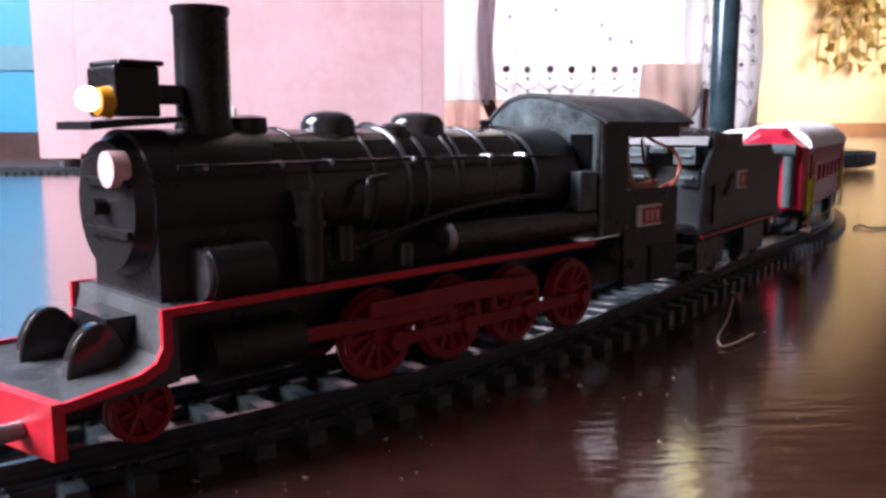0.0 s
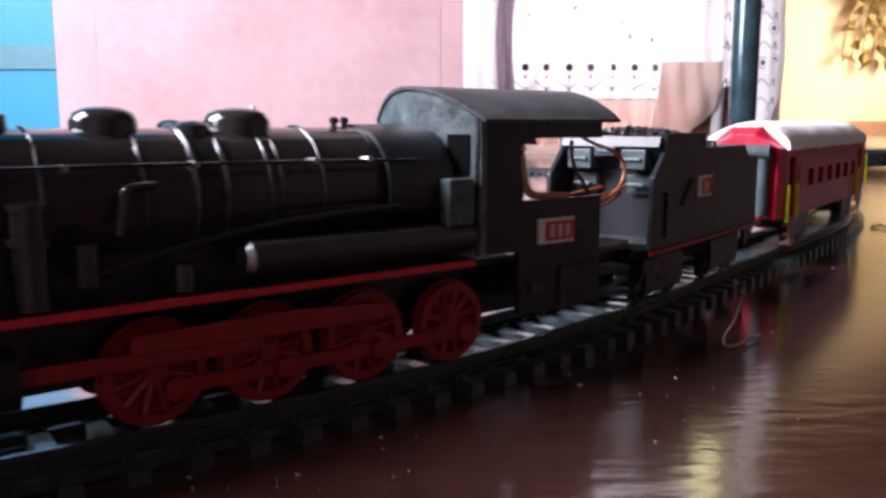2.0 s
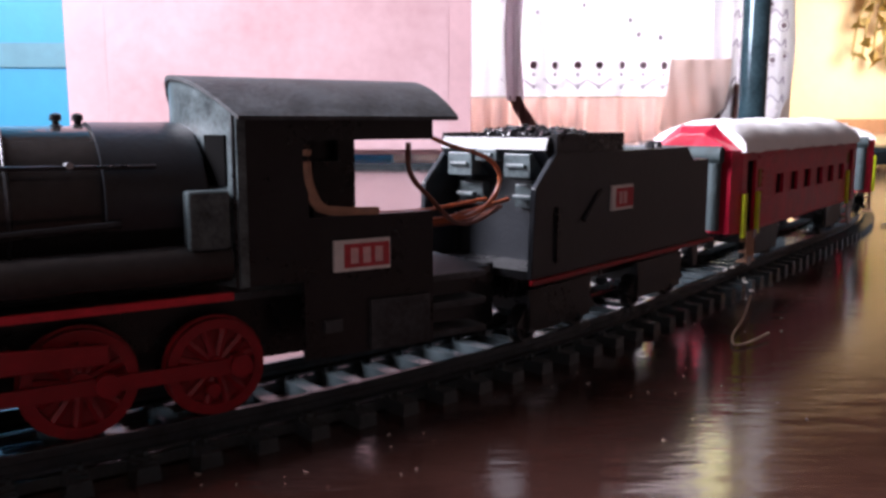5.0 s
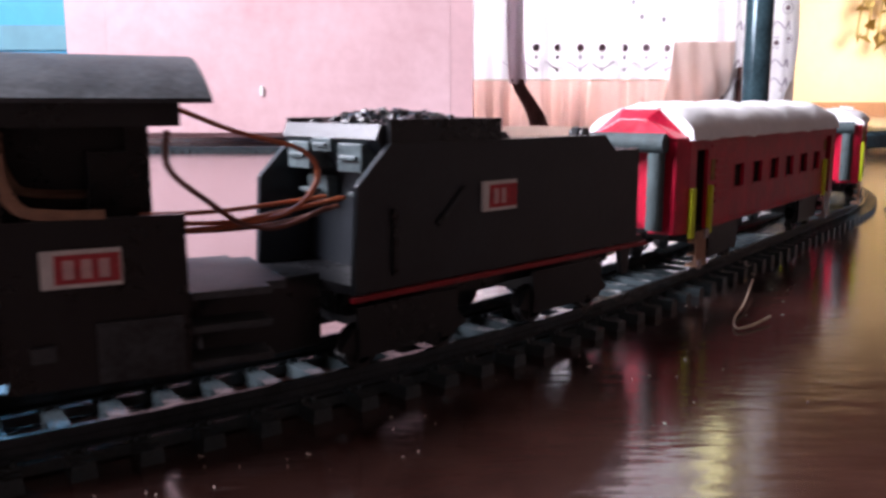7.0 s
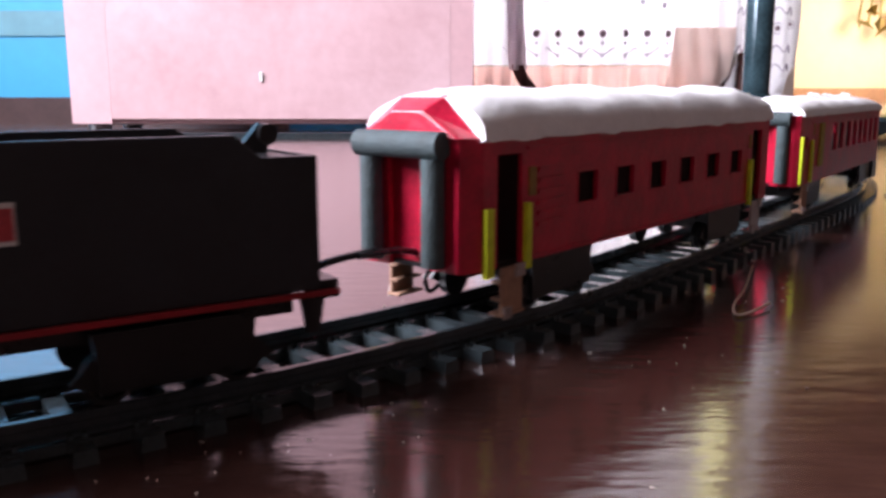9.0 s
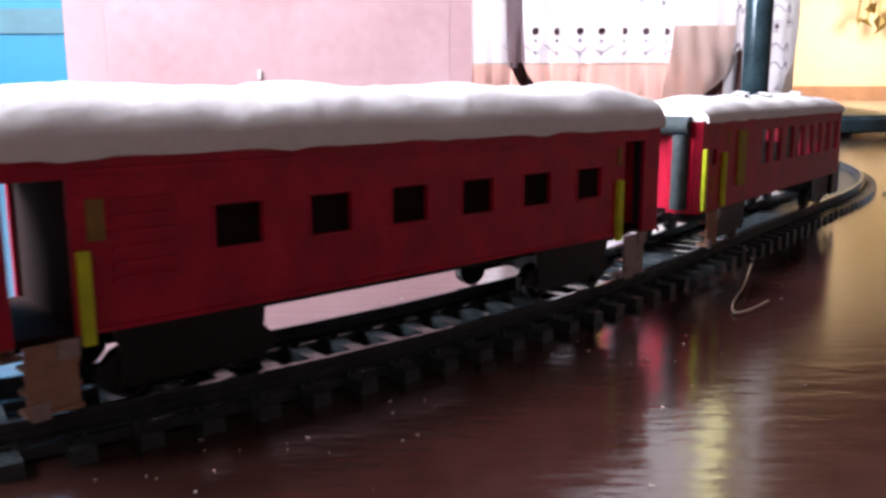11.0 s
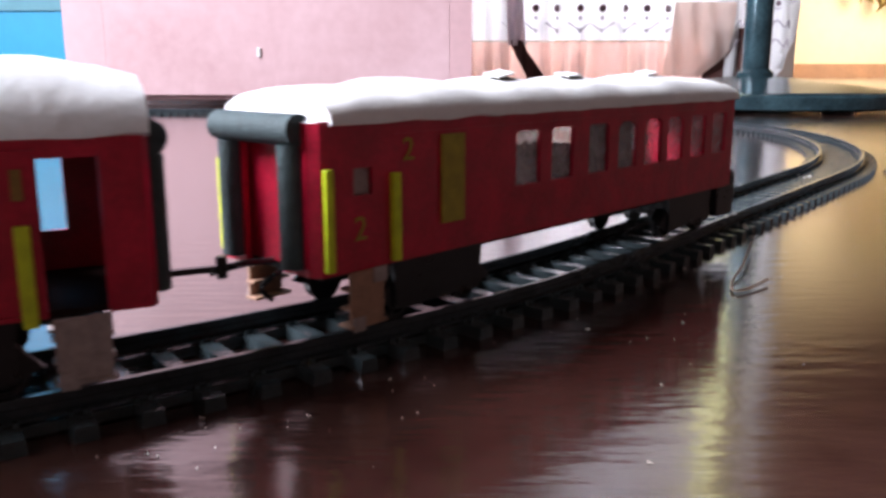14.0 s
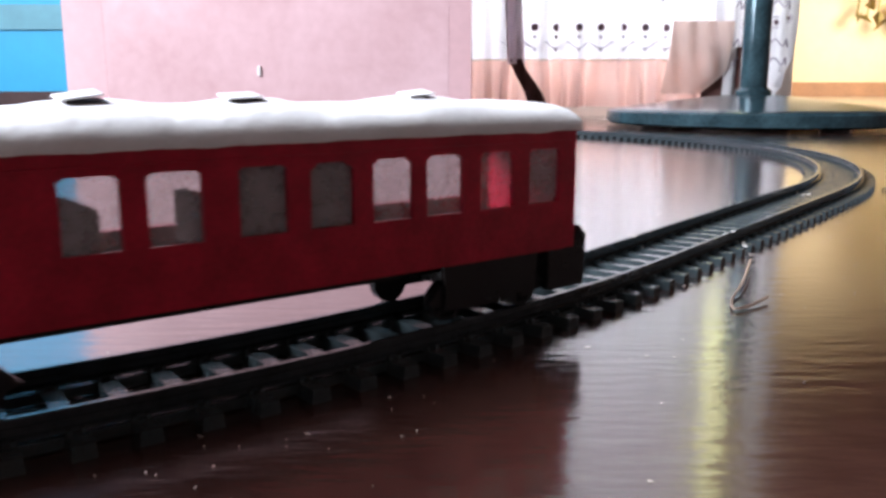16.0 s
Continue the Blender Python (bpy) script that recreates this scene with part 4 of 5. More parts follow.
    for y in (-1, 1):
        b = fresh()
        lo, hi = sorted((y * 12.2, y * 12.8))
        prism(b, [(s(-246), -1.4), (s(-180), -1.4), (s(-180), 1.4), (s(-246), 1.4)], "y", lo, hi)
        for x in (-245, -224, -203, -181.5):
            rod(b, (s(x), y * 12.1, 0), (s(x), y * 13.6, 0), 2.1, seg=12)
        rods.append(P("coupling_rod", b, RED, L, "red coupling rod"))
    return L, rods


LOCO, RODS = locomotive()


def bogie(parent, x, name="bogie"):
    """A black four-wheeled truck under a vehicle."""
    for y in (-1, 1):
        b = fresh()
        lo, hi = sorted((y * 11.9, y * 13.0))
        prism(b, [(x - 15, 5), (x - 12, 9), (x + 12, 9), (x + 15, 5), (x + 10, 2.6), (x - 10, 2.6)], "y", lo, hi)
        for dx in (-9.5, 9.5):
            box(b, x + dx - 2, x + dx + 2, min(y * 13.0, y * 13.7), max(y * 13.0, y * 13.7), 3, 7.6)
        part("truck_frame", b, BLACK, parent, "black plastic truck frame", MM)
        # an added black sheet makes the truck larger and darker
        b = fresh()
        lo, hi = sorted((y * 13.1, y * 13.9))
        prism(b, [(x - 12, 13.8), (x + 12, 13.8), (x + 11, 4.2), (x - 11, 4.0)], "y", lo, hi)
        part("truck_cover", b, BLACK, parent, "plain black sheet over the truck", MM)
    b = fresh()
    box(b, x - 5, x + 5, -10.5, 10.5, 6, 11.5)
    t = part("bolster", b, BLACK, parent, "", MM)
    for dx in (-9.5, 9.5):
        for y in (-10.7, 10.7):
            w = wheel(parent, x + dx, 4.6, y, 4.6, 6, BLACK)
            WHEELS.append((w, 0.0046, (x + dx) * LONG[0] * MM, y * LONG[1] * MM, 0.0046))
    return t


def tender():
    T = thing("tender", "black toy tender heaped with coal, joined by wires", "tender")
    X = 79.0

    def P(name, bm, m, parent=T, label="", smooth=False, bevel=0.0):
        return part(name, bm, m, parent, label, MM, smooth, bevel * MM)

    def s(v):
        return v + X
    outline = [(s(-119), 17), (s(-38), 17), (s(-38), 43), (s(-47), 43), (s(-51), 47.2), (s(-111), 47.2), (s(-118), 39)]
    for y0, y1 in ((-16, -14.6), (14.6, 16)):
        b = fresh()
        prism(b, outline, "y", y0, y1)
        side = P("tender_side", b, SLATE, T, "flat slate-black side plate", bevel=0.3)
        yy = y0 if y0 < 0 else y1
        b = fresh()
        box(b, s(-111), s(-110), min(yy, yy * 1.04), max(yy, yy * 1.04), 20, 34)
        P("side_rib", b, BLACK, side)
        b = fresh()
        prism(b, [(s(-120), 15.9), (s(-35), 15.9), (s(-35), 17.0), (s(-120), 17.0)], "y", min(yy, yy * 1.06), max(yy, yy * 1.06))
        P("red_line", b, RED, side, "thin red sole bar")
    b = fresh()
    box(b, s(-119), s(-38), -14.6, 14.6, 17, 19)
    box(b, s(-39.2), s(-38), -14.6, 14.6, 19, 43)
    box(b, s(-84), s(-51), -14.6, 14.6, 42, 44)
    box(b, s(-51), s(-39.2), -14.6, 14.6, 41, 42.6)
    P("tank", b, BLACK, T)
    # sloped front bulkhead with shutters
    b = fresh()
    prism(b, [(s(-108), 19), (s(-104), 19), (s(-100), 51), (s(-112), 51), (s(-113), 48), (s(-107), 40)], "y", -14.5, 14.5)
    bulk = P("bulkhead", b, SLATE, T, "slate-black sloped bulkhead")
    for y0, y1, z0, z1 in ((-11, -4, 41, 47), (-2, 4, 45, 48), (5, 12, 41, 47), (-11, -4, 33, 39), (5, 12, 33, 39)):
        b = fresh()
        box(b, s(-113.5 if z0 > 40 else -109.5), s(-107), y0, y1, z0, z1)
        box(b, s(-114.2 if z0 > 40 else -110.2), s(-112), y0 + 1, y1 - 1, (z0 + z1) / 2 - 0.5, (z0 + z1) / 2 + 0.5)
        P("shutter", b, GREYCAB, bulk, bevel=0.3)
    # coal bunker, raised above the sides
    for x0, x1, y0, y1, z0, z1 in ((-111, -84, -16, -14.7, 47.2, 52), (-111, -84, 14.7, 16, 47.2, 52), (-85.3, -84, -14.7, 14.7, 42, 52), (-111, -85.3, -14.7, 14.7, 47.5, 49)):
        b = fresh()
        box(b, s(x0), s(x1), y0, y1, z0, z1)
        P("bunker_board", b, BLACK, T)
    rng = random.Random(3)
    b = fresh()
    for i in range(260):
        x, y = rng.uniform(s(-110), s(-86)), rng.uniform(-13.6, 13.6)
        r = rng.uniform(0.6, 1.3)
        z = 50.2 + 3.0 * max(0, 1 - ((x - s(-98)) / 15) ** 2 - (y / 17) ** 2) + rng.uniform(-0.3, 0.5)
        q = Euler([rng.uniform(0, 6) for _ in range(3)]).to_quaternion()
        vs = [b.verts.new(Vector((x, y, z)) + q @ Vector([c * r * rng.uniform(0.7, 1.2) for c in d])) for d in ((1, 0, 0), (-1, 0, 0), (0, 1, 0), (0, -1, 0), (0, 0, 0.8), (0, 0, -0.8))]
        for f in ((0, 2, 4), (2, 1, 4), (1, 3, 4), (3, 0, 4), (2, 0, 5), (1, 2, 5), (3, 1, 5), (0, 3, 5)):
            b.faces.new([vs[k] for k in f])
    P("coal", b, COALM, T, "glinting heap of coal")["kind"] = "stuff"
    # hinged hook at the back
    b = fresh()
    prism(b, [(s(-46), 42.6), (s(-40.5), 42.6), (s(-39.5), 48), (s(-41.5), 48.6)], "y", -1, 1)
    rod(b, (s(-40.5), -2, 46.4), (s(-40.5), 2, 46.4), 2, seg=14)
    P("rear_lamp", b, BLACK, T, smooth=True)
    number_plate(T, s(-89.4), -16, 31, 9.2, 6.8, 2)
    b = fresh()
    rod(b, (s(-100.5), -16.5, 29.5), (s(-93.8), -16.5, 37.0), 0.5, seg=8)
    for x, z in ((-99.8, 30.3), (-94.4, 36.3)):
        rod(b, (s(x), -16.6, z), (s(x), -15.9, z), 0.4, seg=8)
    P("side_handrail", b, SOOT, T, "dusty slanted handrail", True)
    b = fresh()
    box(b, s(-116), s(-40), -9, 9, 11, 17)
    box(b, s(-37.9), s(-34.5), -15, 15, 14.8, 18.5)
    for y in (-13, 11.5):
        prism(b, [(s(-40), 15), (s(-36), 15), (s(-37), 7.5), (s(-39), 7.5)], "y", y, y + 1.5)
    P("frame", b, BLACK, T)
    b = fresh()
    tube(b, [(s(-35), 0, 16), (s(-31), 0, 17.6), (s(-27), 0, 18.6), (s(-20), 0, 19.4)], 0.9, 8)
    rod(b, (s(-33), -1.6, 16.8), (s(-33), 1.6, 16.8), 1.4, seg=10)
    P("coupling", b, BLACK, T, "black coupling rod", True)
    b = fresh()
    box(b, s(-146), s(-119), -2.5, 2.5, 10, 12)
    P("drawbar", b, BLACK, T)
    b = fresh()
    prism(b, [(s(-141), 5), (s(-119), 5), (s(-119), 20.4), (s(-141), 20.4)], "y", -6, 6)
    P("front_frame", b, BLACK, T, "deep black frame under the fall plate", bevel=0.3)
    bogie(T, s(-105))
    bogie(T, s(-60))
    # loose wires to the cab
    for k, (m, pts) in enumerate((
        (WIRE, [(-143, -4, 54.5), (-134, -6, 50), (-124, -8, 46.5), (-121, -9, 42), (-123, -9, 37), (-128, -8, 33.5), (-136, -5, 32), (-144, -3, 32)]),
        (WIREDARK, [(-146, -8, 50.5), (-146.5, -9, 44), (-141, -9, 38), (-134, -8, 32.5), (-126, -6, 31), (-117, -6, 34)]),
        (WIRE, [(-146, -2, 33.5), (-136, -6, 33), (-126, -6, 34), (-113, -5, 35.5)]),
        (WIREDARK, [(-146, 0, 31.5), (-134, -3, 31), (-124, -4, 31.5), (-113, -3, 33.5)]),
        (WIRE, [(-146, 3, 34.5), (-132, 2, 34), (-112, 2, 35)]),
    )):
        b = fresh()
        tube(b, [(s(x), y, z) for x, y, z in pts], 0.5, 6)
        P("wire", b, m, T, "thin loose copper-brown wire", True)
    return T


TENDER = tender()


def coach_shell(C, P, x0, x1, holes, base=14.0, eave=44.6, far=None):
    """Sides, floor and the lumpy white roof of a card coach."""
    for y0, y1 in ((-15, -14), (14, 15)):
        b = fresh()
        panel(b, x0, x1, base, eave, y0, y1, holes if y0 < 0 or far is None else far)
        P("coach_side", b, COACH, C, "crimson painted card side")
    b = fresh()
    box(b, x0 + 1, x1 - 1, -14, 14, base, base + 1)
    P("coach_floor", b, DARK, C)
    b = fresh()
    box(b, x0 + 6, x1 - 6, -7, 7, 10.5, base)
    P("frame", b, BLACK, C)


def lumpy_roof(P, C, x0, x1, eave, apex, half, seed, lump=0.7, humps=()):
    rng = random.Random(seed)
    b = fresh()
    k, n = 60, 16
    rings = []
    for i in range(k + 1):
        u = i / k
        x = x0 + (x1 - x0) * u
        taper = 1 - 0.14 * max(0, 1 - u / 0.07) ** 2 - 0.14 * max(0, 1 - (1 - u) / 0.07) ** 2
        ring = []
        for j in range(n + 1):
            a = math.pi * j / n
            wob = noise.noise(Vector((x * 0.09 + seed * 9, j * 0.35, seed))) * lump
            fine = noise.noise(Vector((x * 0.4 + seed * 3, j * 0.9, seed + 5))) * lump * 0.35
            hump = sum(h * math.exp(-(((x - c) / w) ** 4)) for c, w, h in humps) * math.sin(a) ** 2
            drop = (0.9 * noise.noise(Vector((x * 0.12, seed * 4, j // (n // 2 + 1))))) if j in (0, n) else 0
            ring.append(b.verts.new((x, -half * math.cos(a) * (1 + 0.012 * wob), eave + (apex - eave) * taper * math.sin(a) ** 0.75 + wob * math.sin(a) * 0.8 + fine + hump - 0.6 + drop)))
        ring += [b.verts.new((x, half * 0.9, eave - 0.9)), b.verts.new((x, -half * 0.9, eave - 0.9))]
        rings.append(ring)
    b.faces.new(rings[0])
    b.faces.new(rings[-1][::-1])
    for p, q in zip(rings, rings[1:]):
        m = len(p)
        for i in range(m):
            b.faces.new((p[i], q[i], q[(i + 1) % m], p[(i + 1) % m]))
    return P("roof", b, WHITE, C, "lumpy white painted roof", True)


def end_wall(P, C, x, sign, apex=53.0, bow=8.0, top=COACH):
    """A vestibule end that stands out before the body: slanted cheeks, a gable and an open doorway."""
    xa = x + sign * bow
    for y in (-1, 1):
        b = fresh()
        v = []
        for z in (14, 44.4):
            v += [b.verts.new(p) for p in ((x, y * 15, z), (xa, y * 13.2, z), (xa - sign * 1.2, y * 12, z), (x - sign * 0.2, y * 13.8, z))]
        for q in ((0, 1, 2, 3), (4, 7, 6, 5), (0, 4, 5, 1), (1, 5, 6, 2), (2, 6, 7, 3), (3, 7, 4, 0)):
            b.faces.new([v[k] for k in q])
        P("end_cheek", b, COACH, C, "bright crimson slanted end panel")
        b = fresh()
        lo, hi = sorted((xa, xa - sign * 1.2))
        box(b, lo, hi, *sorted((y * 5.5, y * 12.9)), 14, 44.4)
        P("door_jamb", b, COACH, C)
    b = fresh()
    v = [b.verts.new(p) for p in ((x, -15.2, 44.4), (xa + sign * 0.18 * bow, -13.2, 44.4), (xa + sign * 0.18 * bow, 13.2, 44.4), (x, 15.2, 44.4), (xa + sign * 0.4, -4, apex - 4.5), (xa + sign * 0.4, 4, apex - 4.5), (x, -6, apex - 0.8), (x, 6, apex - 0.8))]
    for q in ((0, 1, 4, 6), (1, 2, 5, 4), (2, 3, 7, 5), (4, 5, 7, 6), (0, 6, 7, 3), (0, 3, 2, 1)):
        b.faces.new([v[k] for k in q])
    P("end_gable", b, top, C, "bright crimson gable over the doorway" if top is COACH else "white painted gable over the doorway", bevel=0.4)
    b = fresh()
    box(b, *sorted((x, xa - sign * 1.2)), -9, 9, 14, 15)
    P("vestibule_floor", b, BLACK, C)
    b = fresh()
    box(b, *sorted((xa - sign * 2.0, xa - sign * 2.8)), -6.5, 6.5, 15, 41)
    P("end_door", b, COACH, C, "bright crimson end door")
    return xa


def gangway(P, C, x, sign, near=9.2):
    """Three rolls of slate paper round the doorway; sign is the way they stand out."""
    g = None
    b = fresh()
    rod(b, (x + sign * 2, -near - 2.6, 43.0), (x + sign * 2, 11.5, 43.0), 3.0, seg=18)
    g = P("gangway_roll", b, ROLL, C, "slate paper roll over the doorway", True)
    for y in (-near, 8.4):
        b = fresh()
        rod(b, (x + sign * 1.9, y, 15.5), (x + sign * 1.9, y, 40), 2.6, seg=16)
        P("gangway_roll", b, ROLL, C, "slate paper roll beside the doorway", True)


def steps(P, C, x0, x1, skin=TAN):
    for y0, y1 in ((-16.2, -12.5), (12.5, 16.2)):
        b = fresh()
        box(b, x0, x1, y0, y1, 2.2, 3.0)
        box(b, x0, x1, y0 + 0.6, y1 - 0.6, 6, 6.8)
        box(b, x0, x1, y0 + 0.6, y1 - 0.6, 10, 10.8)
        yy = y0 + 0.4 if y0 < 0 else y1 - 1.2
        box(b, x0 + 0.4, x1 - 0.4, yy, yy + 0.8, 3.0, 14)
        st = P("coach_steps", b, skin, C, "brown card steps" if skin is TAN else "steps wrapped in crumpled clear tape", bevel=0.2)
        b = fresh()
        yy = y0 - 0.2 if y0 < 0 else y1 - 0.4
        box(b, x1 - 3, x1 - 0.2, yy, yy + 0.6, 11.2, 14.4)
        box(b, x0 + 0.6, x0 + 3, yy, yy + 0.6, 1.6, 4.6)
        P("tape", b, CLEAR, st, "shiny clear tape")


def handrail(P, C, x, z0, z1, w=1.5, both=True):
    for y0, y1 in ((-16.3, -15.0), (15.0, 16.3)):
        b = fresh()
        box(b, x, x + w, y0, y1, z0, z1)
        P("handrail", b, YELLOW, C, "bright yellow handrail strip", bevel=0.25)


def first_coach():
    C = thing("passenger_coach", "crimson card coach with square dark windows, lumpy white roof", "coach", group="coaches")
    X = -72.0

    def P(name, bm, m, parent=C, label="", smooth=False, bevel=0.0):
        return part(name, bm, m, parent, label, MM, smooth, bevel * MM)

    def s(v):
        return v + X
    wins = [29.5, 46.3, 63.1, 79.9, 96.7, 113.5]
    holes = [(s(w), s(w + 8), 26, 34) for w in wins] + [(s(0.6), s(8.6), 14, 40.5), (s(130.0), s(137.6), 14, 40.5)]
    coach_shell(C, P, s(-3.6), s(143.4), holes, far=holes[:7] + [(s(130.6), s(134.4), 23, 40.5)])
    # near-black sheets behind the openings stand in for the unlit inside
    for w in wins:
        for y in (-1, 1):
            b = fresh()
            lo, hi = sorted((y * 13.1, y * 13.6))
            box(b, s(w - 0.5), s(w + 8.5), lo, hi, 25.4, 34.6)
            P("window_pane", b, DARK, C, "near-black sheet painting the unlit inside of a window")
            b = fresh()
            lo, hi = sorted((y * 15.0, y * 15.18))
            panel(b, s(w - 0.45), s(w + 8.45), 25.55, 34.45, lo, hi, [(s(w), s(w + 8), 26, 34)])
            P("window_frame", b, COACH, C)
    for y in (-1, 1):
        for i in range(6):
            b = fresh()
            lo, hi = sorted((y * 15.0, y * 15.5))
            box(b, s(14), s(23.5), lo, hi, 22 + i * 2.7, 23.2 + i * 2.7)
            P("louvre", b, COACH, C)
        b = fresh()
        lo, hi = sorted((y * 15.0, y * 15.6))
        box(b, s(10), s(130), lo, hi, 41.2, 42)
        box(b, s(10), s(129), lo, hi, 14.2, 15)
        P("side_bead", b, COACH, C)
        b = fresh()
        lo, hi = sorted((y * 15.0, y * 15.4))
        box(b, s(10.8), s(13.2), lo, hi, 30, 37)
        P("class_mark", b, OCHRE, C, "small dull ochre mark")
        b = fresh()
        box(b, s(127), s(128.4), lo, hi, 34, 39)
        P("class_mark", b, OCHRE, C, "small dull ochre mark")
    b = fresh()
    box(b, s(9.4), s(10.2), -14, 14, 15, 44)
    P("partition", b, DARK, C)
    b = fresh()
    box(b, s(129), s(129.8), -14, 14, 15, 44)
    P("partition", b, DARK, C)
    xf = end_wall(P, C, s(-3.6), -1, apex=55.0, bow=5.0)
    xr = end_wall(P, C, s(143.4), 1, 52.5, 1.0, WHITE)
    lumpy_roof(P, C, s(-4.5), s(144.4), 44.4, 56.2, 16.0, 2, 1.3, [(s(91), 6.5, 1.2), (s(127), 8, 1.3), (s(52), 7, 1.0)])
    gangway(P, C, xf, -1, 8.2)
    gangway(P, C, xr - 1.6, 1)
    steps(P, C, s(1), s(8.6))
    steps(P, C, s(130.0), s(138), CLEAR)
    for x in (-4.0, 9.0):
        handrail(P, C, s(x), 12.4, 28.6, 2.4 if x < 0 else 1.8)
    handrail(P, C, s(126.8), 13, 30, 2)
    b = fresh()
    box(b, s(144.4), s(156), -0.7, 0.7, 15, 16.2)
    rod(b, (s(156), 0, 13.6), (s(156), 0, 18), 1.1, seg=10)
    P("coupling", b, BLACK, C, "thin black coupling", True)
    b = fresh()
    tube(b, [(s(-3), -3, 14), (s(-7), -3, 12), (s(-6), -3, 8), (s(-3), -3, 9)], 0.5, 6)
    P("brake_hose", b, BLACK, C, smooth=True)
    b = fresh()
    tube(b, [(s(-3), 0, 16), (s(-12), 0, 18.6), (s(-22), 0, 19)], 0.8, 8)
    P("coupling", b, BLACK, C, "thin black couplings", True)
    bogie(C, s(26))
    bogie(C, s(114))
    return C


def second_coach():
    C = thing("passenger_coach", "crimson card coach with tall open windows, white flap-cut roof", "coach", group="coaches")
    X = -243.5

    def P(name, bm, m, parent=C, label="", smooth=False, bevel=0.0):
        return part(name, bm, m, parent, label, MM, smooth, bevel * MM)

    def s(v):
        return v + X
    starts = [218, 230, 244, 256.3, 268.3, 279.6, 292, 304.4]
    holes = [(s(w), s(w + 8.2), 26.2, 39.6) for w in starts] + [(s(175.4), s(179.6), 29.5, 35)]
    coach_shell(C, P, s(168.6), s(316), holes, far=[(s(205), s(314), 24.5, 41)])
    rng = random.Random(8)
    for i, w in enumerate(starts):
        for y in (-1, 1):
            # the rough cut leaves small tabs in the corners of each opening
            b = fresh()
            lo, hi = sorted((y * 14.0, y * 15.0))
            a = rng.uniform(0.6, 1.6)
            prism(b, [(s(w), 39.6), (s(w + a), 39.6), (s(w), 39.6 - a)], "y", lo, hi)
            prism(b, [(s(w + 8.2), 39.6), (s(w + 8.2), 39.6 - a), (s(w + 8.2 - a * 1.2), 39.6)], "y", lo, hi)
            if y < 0:
                P("window_corner", b, COACH, C)
            else:
                b.free()
    # clear film whose pale grey colour paints in the reflections
    for w in starts:
        b = fresh()
        box(b, s(w - 0.6), s(w + 8.8), -13.7, -13.5, 25.6, 40.2)
        P("window_film", b, FILM, C, "clear window film, its reflections painted pale grey").visible_shadow = False
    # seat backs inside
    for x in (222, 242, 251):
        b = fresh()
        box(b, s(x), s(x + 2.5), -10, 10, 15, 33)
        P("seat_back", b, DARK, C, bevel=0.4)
    # a dark panel added close behind the middle windows keeps them dark
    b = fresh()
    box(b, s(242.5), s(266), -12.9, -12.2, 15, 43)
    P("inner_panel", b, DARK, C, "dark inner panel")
    # the pane behind the small front window
    for y in (-1, 1):
        b = fresh()
        lo, hi = sorted((y * 13.3, y * 13.8))
        box(b, s(175), s(180), lo, hi, 29, 35.5)
        P("window_pane", b, CLEAR, C, "grey film in the small window")
        b = fresh()
        lo, hi = sorted((y * 15.0, y * 15.8))
        box(b, s(196), s(202), lo, hi, 20.6, 40.4)
        P("destination_board", b, MUSTARD, C, "mustard-yellow card strip", bevel=0.2)
    b = fresh()
    box(b, s(184), s(316), -15.3, -15.0, 40.8, 41.4)
    box(b, s(184), s(316), 15.0, 15.3, 40.8, 41.4)
    P("side_bead", b, COACH, C)
    xf = end_wall(P, C, s(168.6), -1, 49.0, 1.2, WHITE)
    b = fresh()
    prism(b, [(-15, 14), (15, 14), (15, 44.4), (5, 50), (-5, 50), (-15, 44.4)], "x", s(316), s(317.2))
    P("end_wall", b, COACH, C, "crimson card end wall")
    b = fresh()
    box(b, s(182.4), s(183.2), -13.9, 13.9, 15, 44)
    P("end_door", b, DARK, C, "dark inner door")
    roof = lumpy_roof(P, C, s(170.5), s(318.4), 44.4, 51.8, 15.8, 7, 0.6, [(s(199), 8.5, 1.3), (s(226), 8, 1.2), (s(252), 8, 1.1), (s(286), 9, 1.4)])
    # flaps cut in the roof, raised on one edge
    for x, y, tilt in ((221, -5, 7), (246, -5, 2), (281, -5, 5)):
        b = fresh()
        box(b, 0, 7.5 * MM, -2.4 * MM, 2.4 * MM, 0, 0.4 * MM)
        f = part("roof_flap", b, WHITE, roof, "cut card flap, lifted")
        f.matrix_basis = pose(s(x) * LONG[0] * MM, y * LONG[1] * MM, 52.5 * MM, 10, -tilt, 4)
        # a dark sheet on the roof stands in for the shaded slot
        b = fresh()
        box(b, 0.8 * MM, 8.5 * MM, -2.2 * MM, 2.2 * MM, -0.3 * MM, -0.1 * MM)
        d = part("flap_shade", b, DARK, roof, "dark sheet painting the shade under the flap")
        d.matrix_basis = pose(s(x) * LONG[0] * MM, y * LONG[1] * MM, 52.4 * MM, 10, 0, 4)
    gangway(P, C, xf + 1.6, -1)
    steps(P, C, s(173.4), s(181.6))
    handrail(P, C, s(168.8), 15, 35.5, 1.6)
    handrail(P, C, s(183.4), 14.6, 33.4, 1.8)
    # the class figure, painted twice
    for x, z, size in ((175.2, 20.4, 5.2), (186.4, 35.6, 5.2)):
        cu = bpy.data.curves.new("class_figure", "FONT")
        cu.body, cu.size, cu.extrude = "2", size * MM * 1.35, 0.0001
        tmp = new("class_figure", cu)
        dg = bpy.context.evaluated_depsgraph_get()
        me = bpy.data.meshes.new_from_object(tmp.evaluated_get(dg))
        bpy.data.objects.remove(tmp)
        ob = new("class_figure", me)
        me.materials.clear()
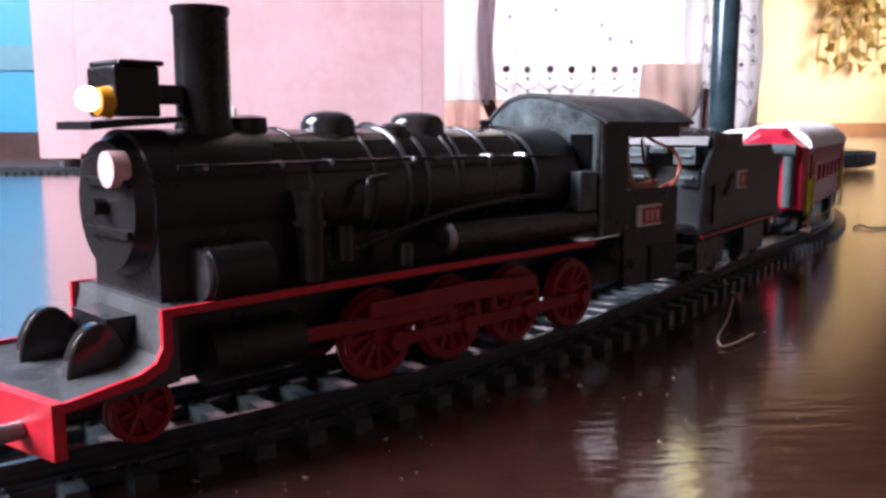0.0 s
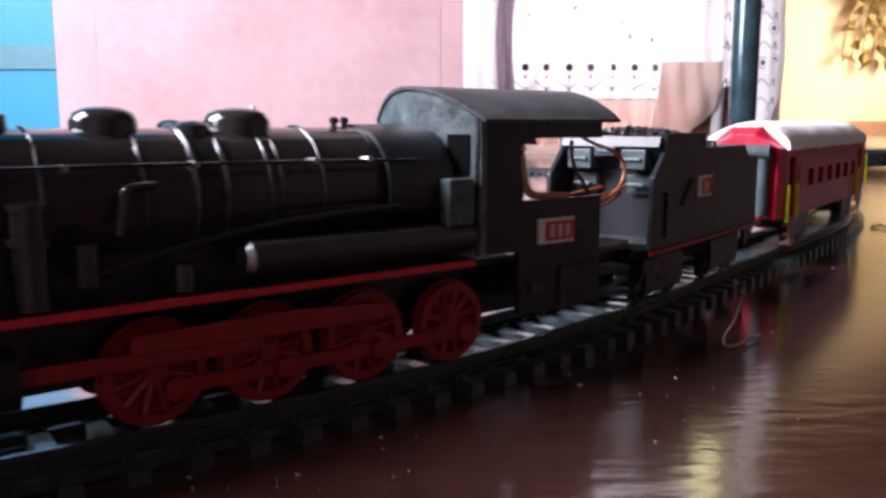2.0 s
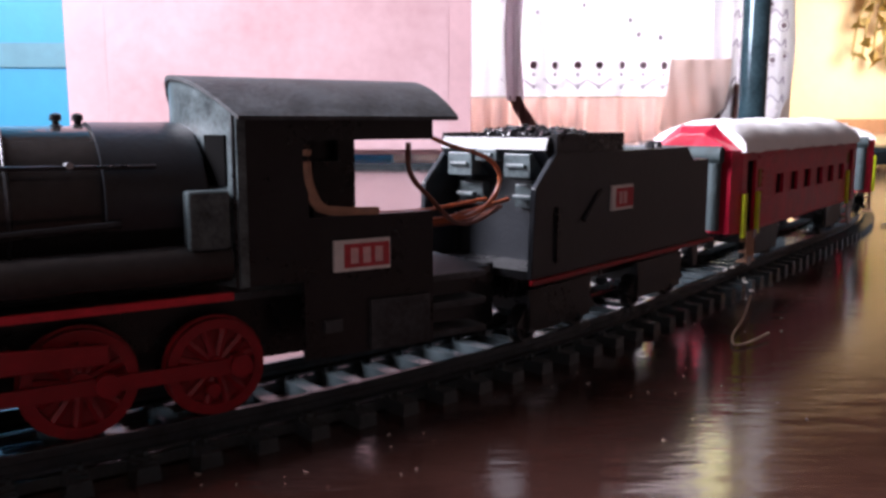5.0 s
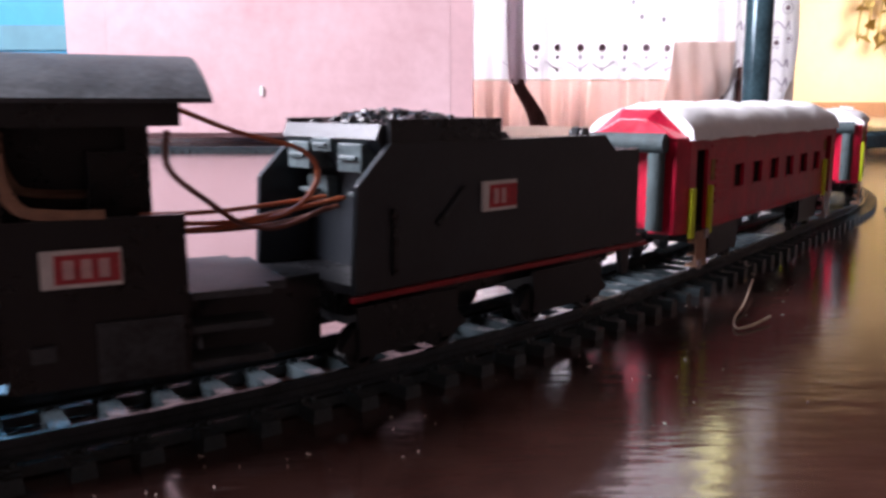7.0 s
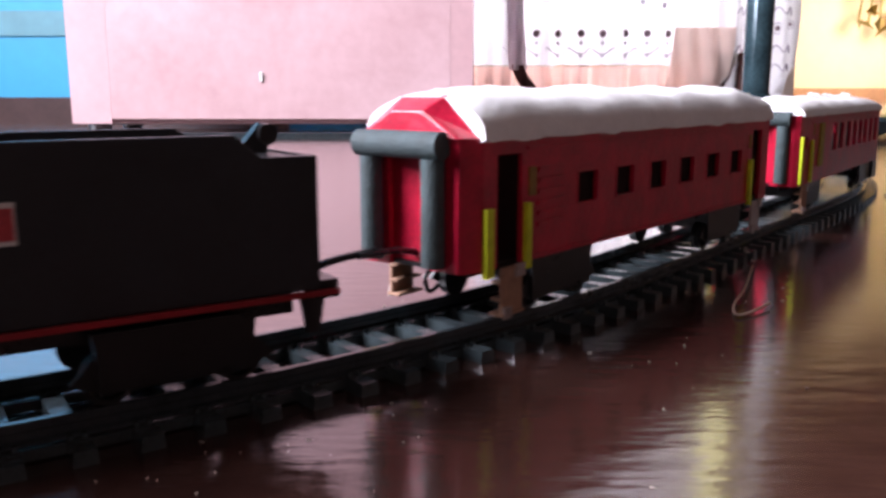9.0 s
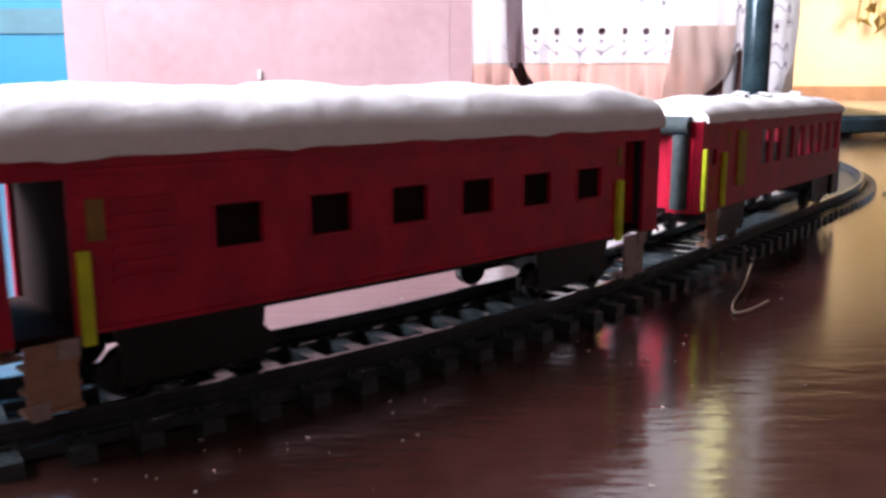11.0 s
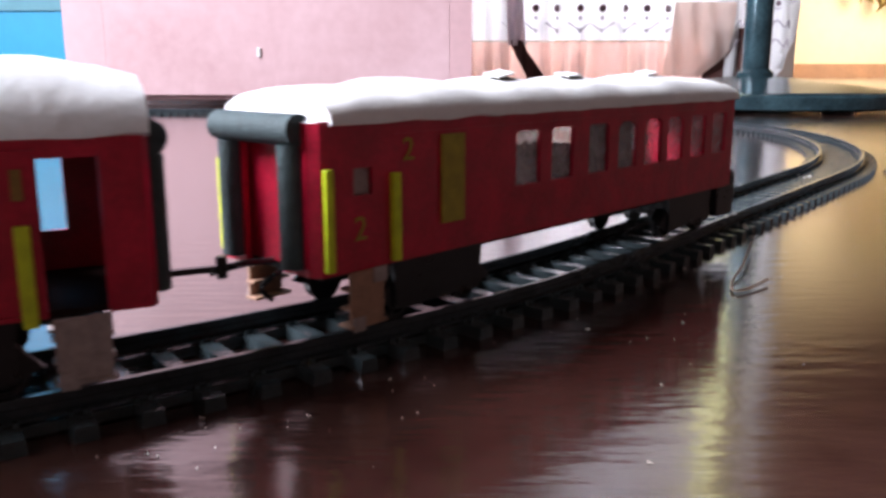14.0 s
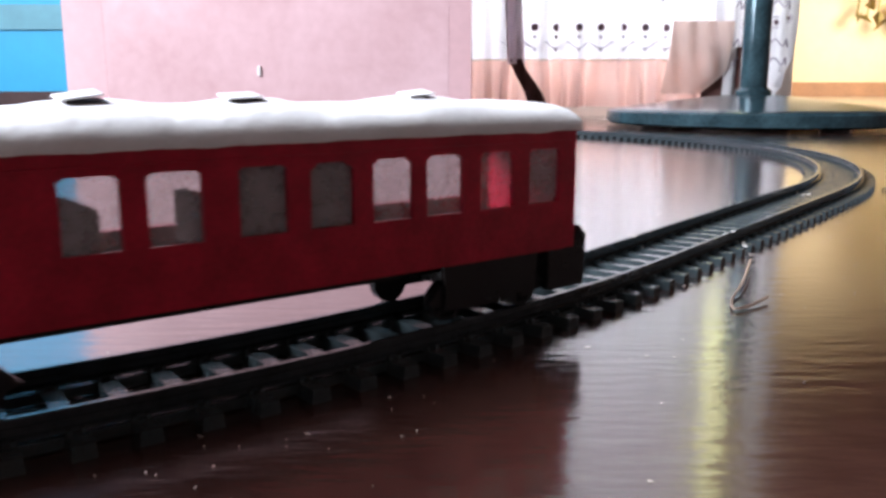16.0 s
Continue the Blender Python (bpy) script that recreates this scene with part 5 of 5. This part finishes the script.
        me.materials.append(MUSTARD)
        ob.parent = C
        ob["label"] = "painted yellow figure 2"
        ob.matrix_basis = pose(s(x) * LONG[0] * MM, -15.2 * LONG[1] * MM, z * MM, 90, 0, 0)
    b = fresh()
    prism(b, [(s(310), 3.6), (s(320.5), 3.6), (s(321), 17), (s(319), 19.5), (s(317.3), 15), (s(310), 13.8)], "y", -15, 15)
    P("rear_skirt", b, BLACK, C, "black card rear end", bevel=0.4)
    b = fresh()
    tube(b, [(s(169), 0, 15), (s(163), 0, 15.5), (s(157), 0, 15)], 0.8, 8)
    P("coupling", b, BLACK, C, "thin black coupling", True)
    b = fresh()
    tube(b, [(s(168), -4, 14), (s(164), -4, 11), (s(166), -4, 8)], 0.5, 6)
    P("brake_hose", b, BLACK, C, smooth=True)
    bogie(C, s(197))
    bogie(C, s(296))
    return C


FIRST = first_coach()
SECOND = second_coach()

# ---- how the train runs: seconds, millimetres along the track of the first coach's middle ----
RUN = [
    (0, 431.0), (0.5, 429.5), (1, 413.5), (1.5, 394.6), (2, 373.4), (2.5, 352.8), (3, 336.9), (3.5, 320.7), (3.75, 314.3), (4.25, 308.5),
    (4.75, 306.5), (5.25, 305.3), (5.7, 303.6), (6, 300.0), (6.5, 274.8), (7, 253.5), (7.5, 224.3), (8, 197.0), (8.5, 173.8), (9, 148.7),
    (9.5, 119.7), (10.3, 79.0), (11.2, 39.5), (12, 4.3), (12.5, -22.3), (13, -48.5), (13.5, -75.5), (14, -102.6), (14.5, -128.5), (15, -153.1),
    (15.5, -180.3), (16, -206.3),
]


def run(t):
    """Metres along the track at t seconds, eased between the rows."""
    i = 0
    while i < len(RUN) - 2 and RUN[i + 1][0] < t:
        i += 1
    (t0, a), (t1, b) = RUN[i], RUN[i + 1]

    def slope(j):
        j0, j1 = max(j - 1, 0), min(j + 1, len(RUN) - 1)
        return (RUN[j1][1] - RUN[j0][1]) / (RUN[j1][0] - RUN[j0][0])
    h = t1 - t0
    u = (t - t0) / h
    ma, mb = slope(i) * h, slope(i + 1) * h
    return MM * (a * (2 * u**3 - 3 * u**2 + 1) + ma * (u**3 - 2 * u**2 + u) + b * (3 * u**2 - 2 * u**3) + mb * (u**3 - u**2))


# the other vehicles' middles ahead of or behind the first coach's, in millimetres, with the slack in the couplings
AHEAD_TENDER = [(0.0, -194.5), (0.5, -194.5), (1.0, -191.2), (1.5, -189.2), (2.0, -187.5), (3.5, -186.0), (6.0, -183.5), (16.0, -183.0)]
AHEAD_LOCO = [(0.0, -373.5), (0.5, -373.5), (1.0, -370.0), (1.5, -367.5), (2.0, -364.0), (2.5, -361.5), (3.5, -358.3), (6.0, -354.0), (16.0, -353.0)]
AHEAD_SECOND = [(0.0, 224.0), (9.6, 224.0), (12.0, 208.5), (16.0, 208.5)]


def slack(rows, t):
    return float(np.interp(t, [r[0] for r in rows], [r[1] for r in rows])) * MM


def motions():
    ticks = [i * 0.1 for i in range(161)]
    for ob, half, give in ((LOCO, 0.050, AHEAD_LOCO), (TENDER, 0.027, AHEAD_TENDER), (FIRST, 0.077, [(0.0, 0.0)]), (SECOND, 0.078, AHEAD_SECOND)):
        walk(ob, [(t, vehicle_pose(run(t) + slack(give, t), half)) for t in ticks])
    for w, r, x, y, z in WHEELS:
        walk(w, [(t, pose(x, y, z, 0, math.degrees(run(t) / r), 0)) for t in ticks])
    for ob in RODS:
        rows = []
        for t in ticks:
            a = run(t) / 0.0097
            rows.append((t, pose(0.0042 * math.cos(a), 0, 0.0097 - 0.0042 * math.sin(a))))
        walk(ob, rows)


motions()
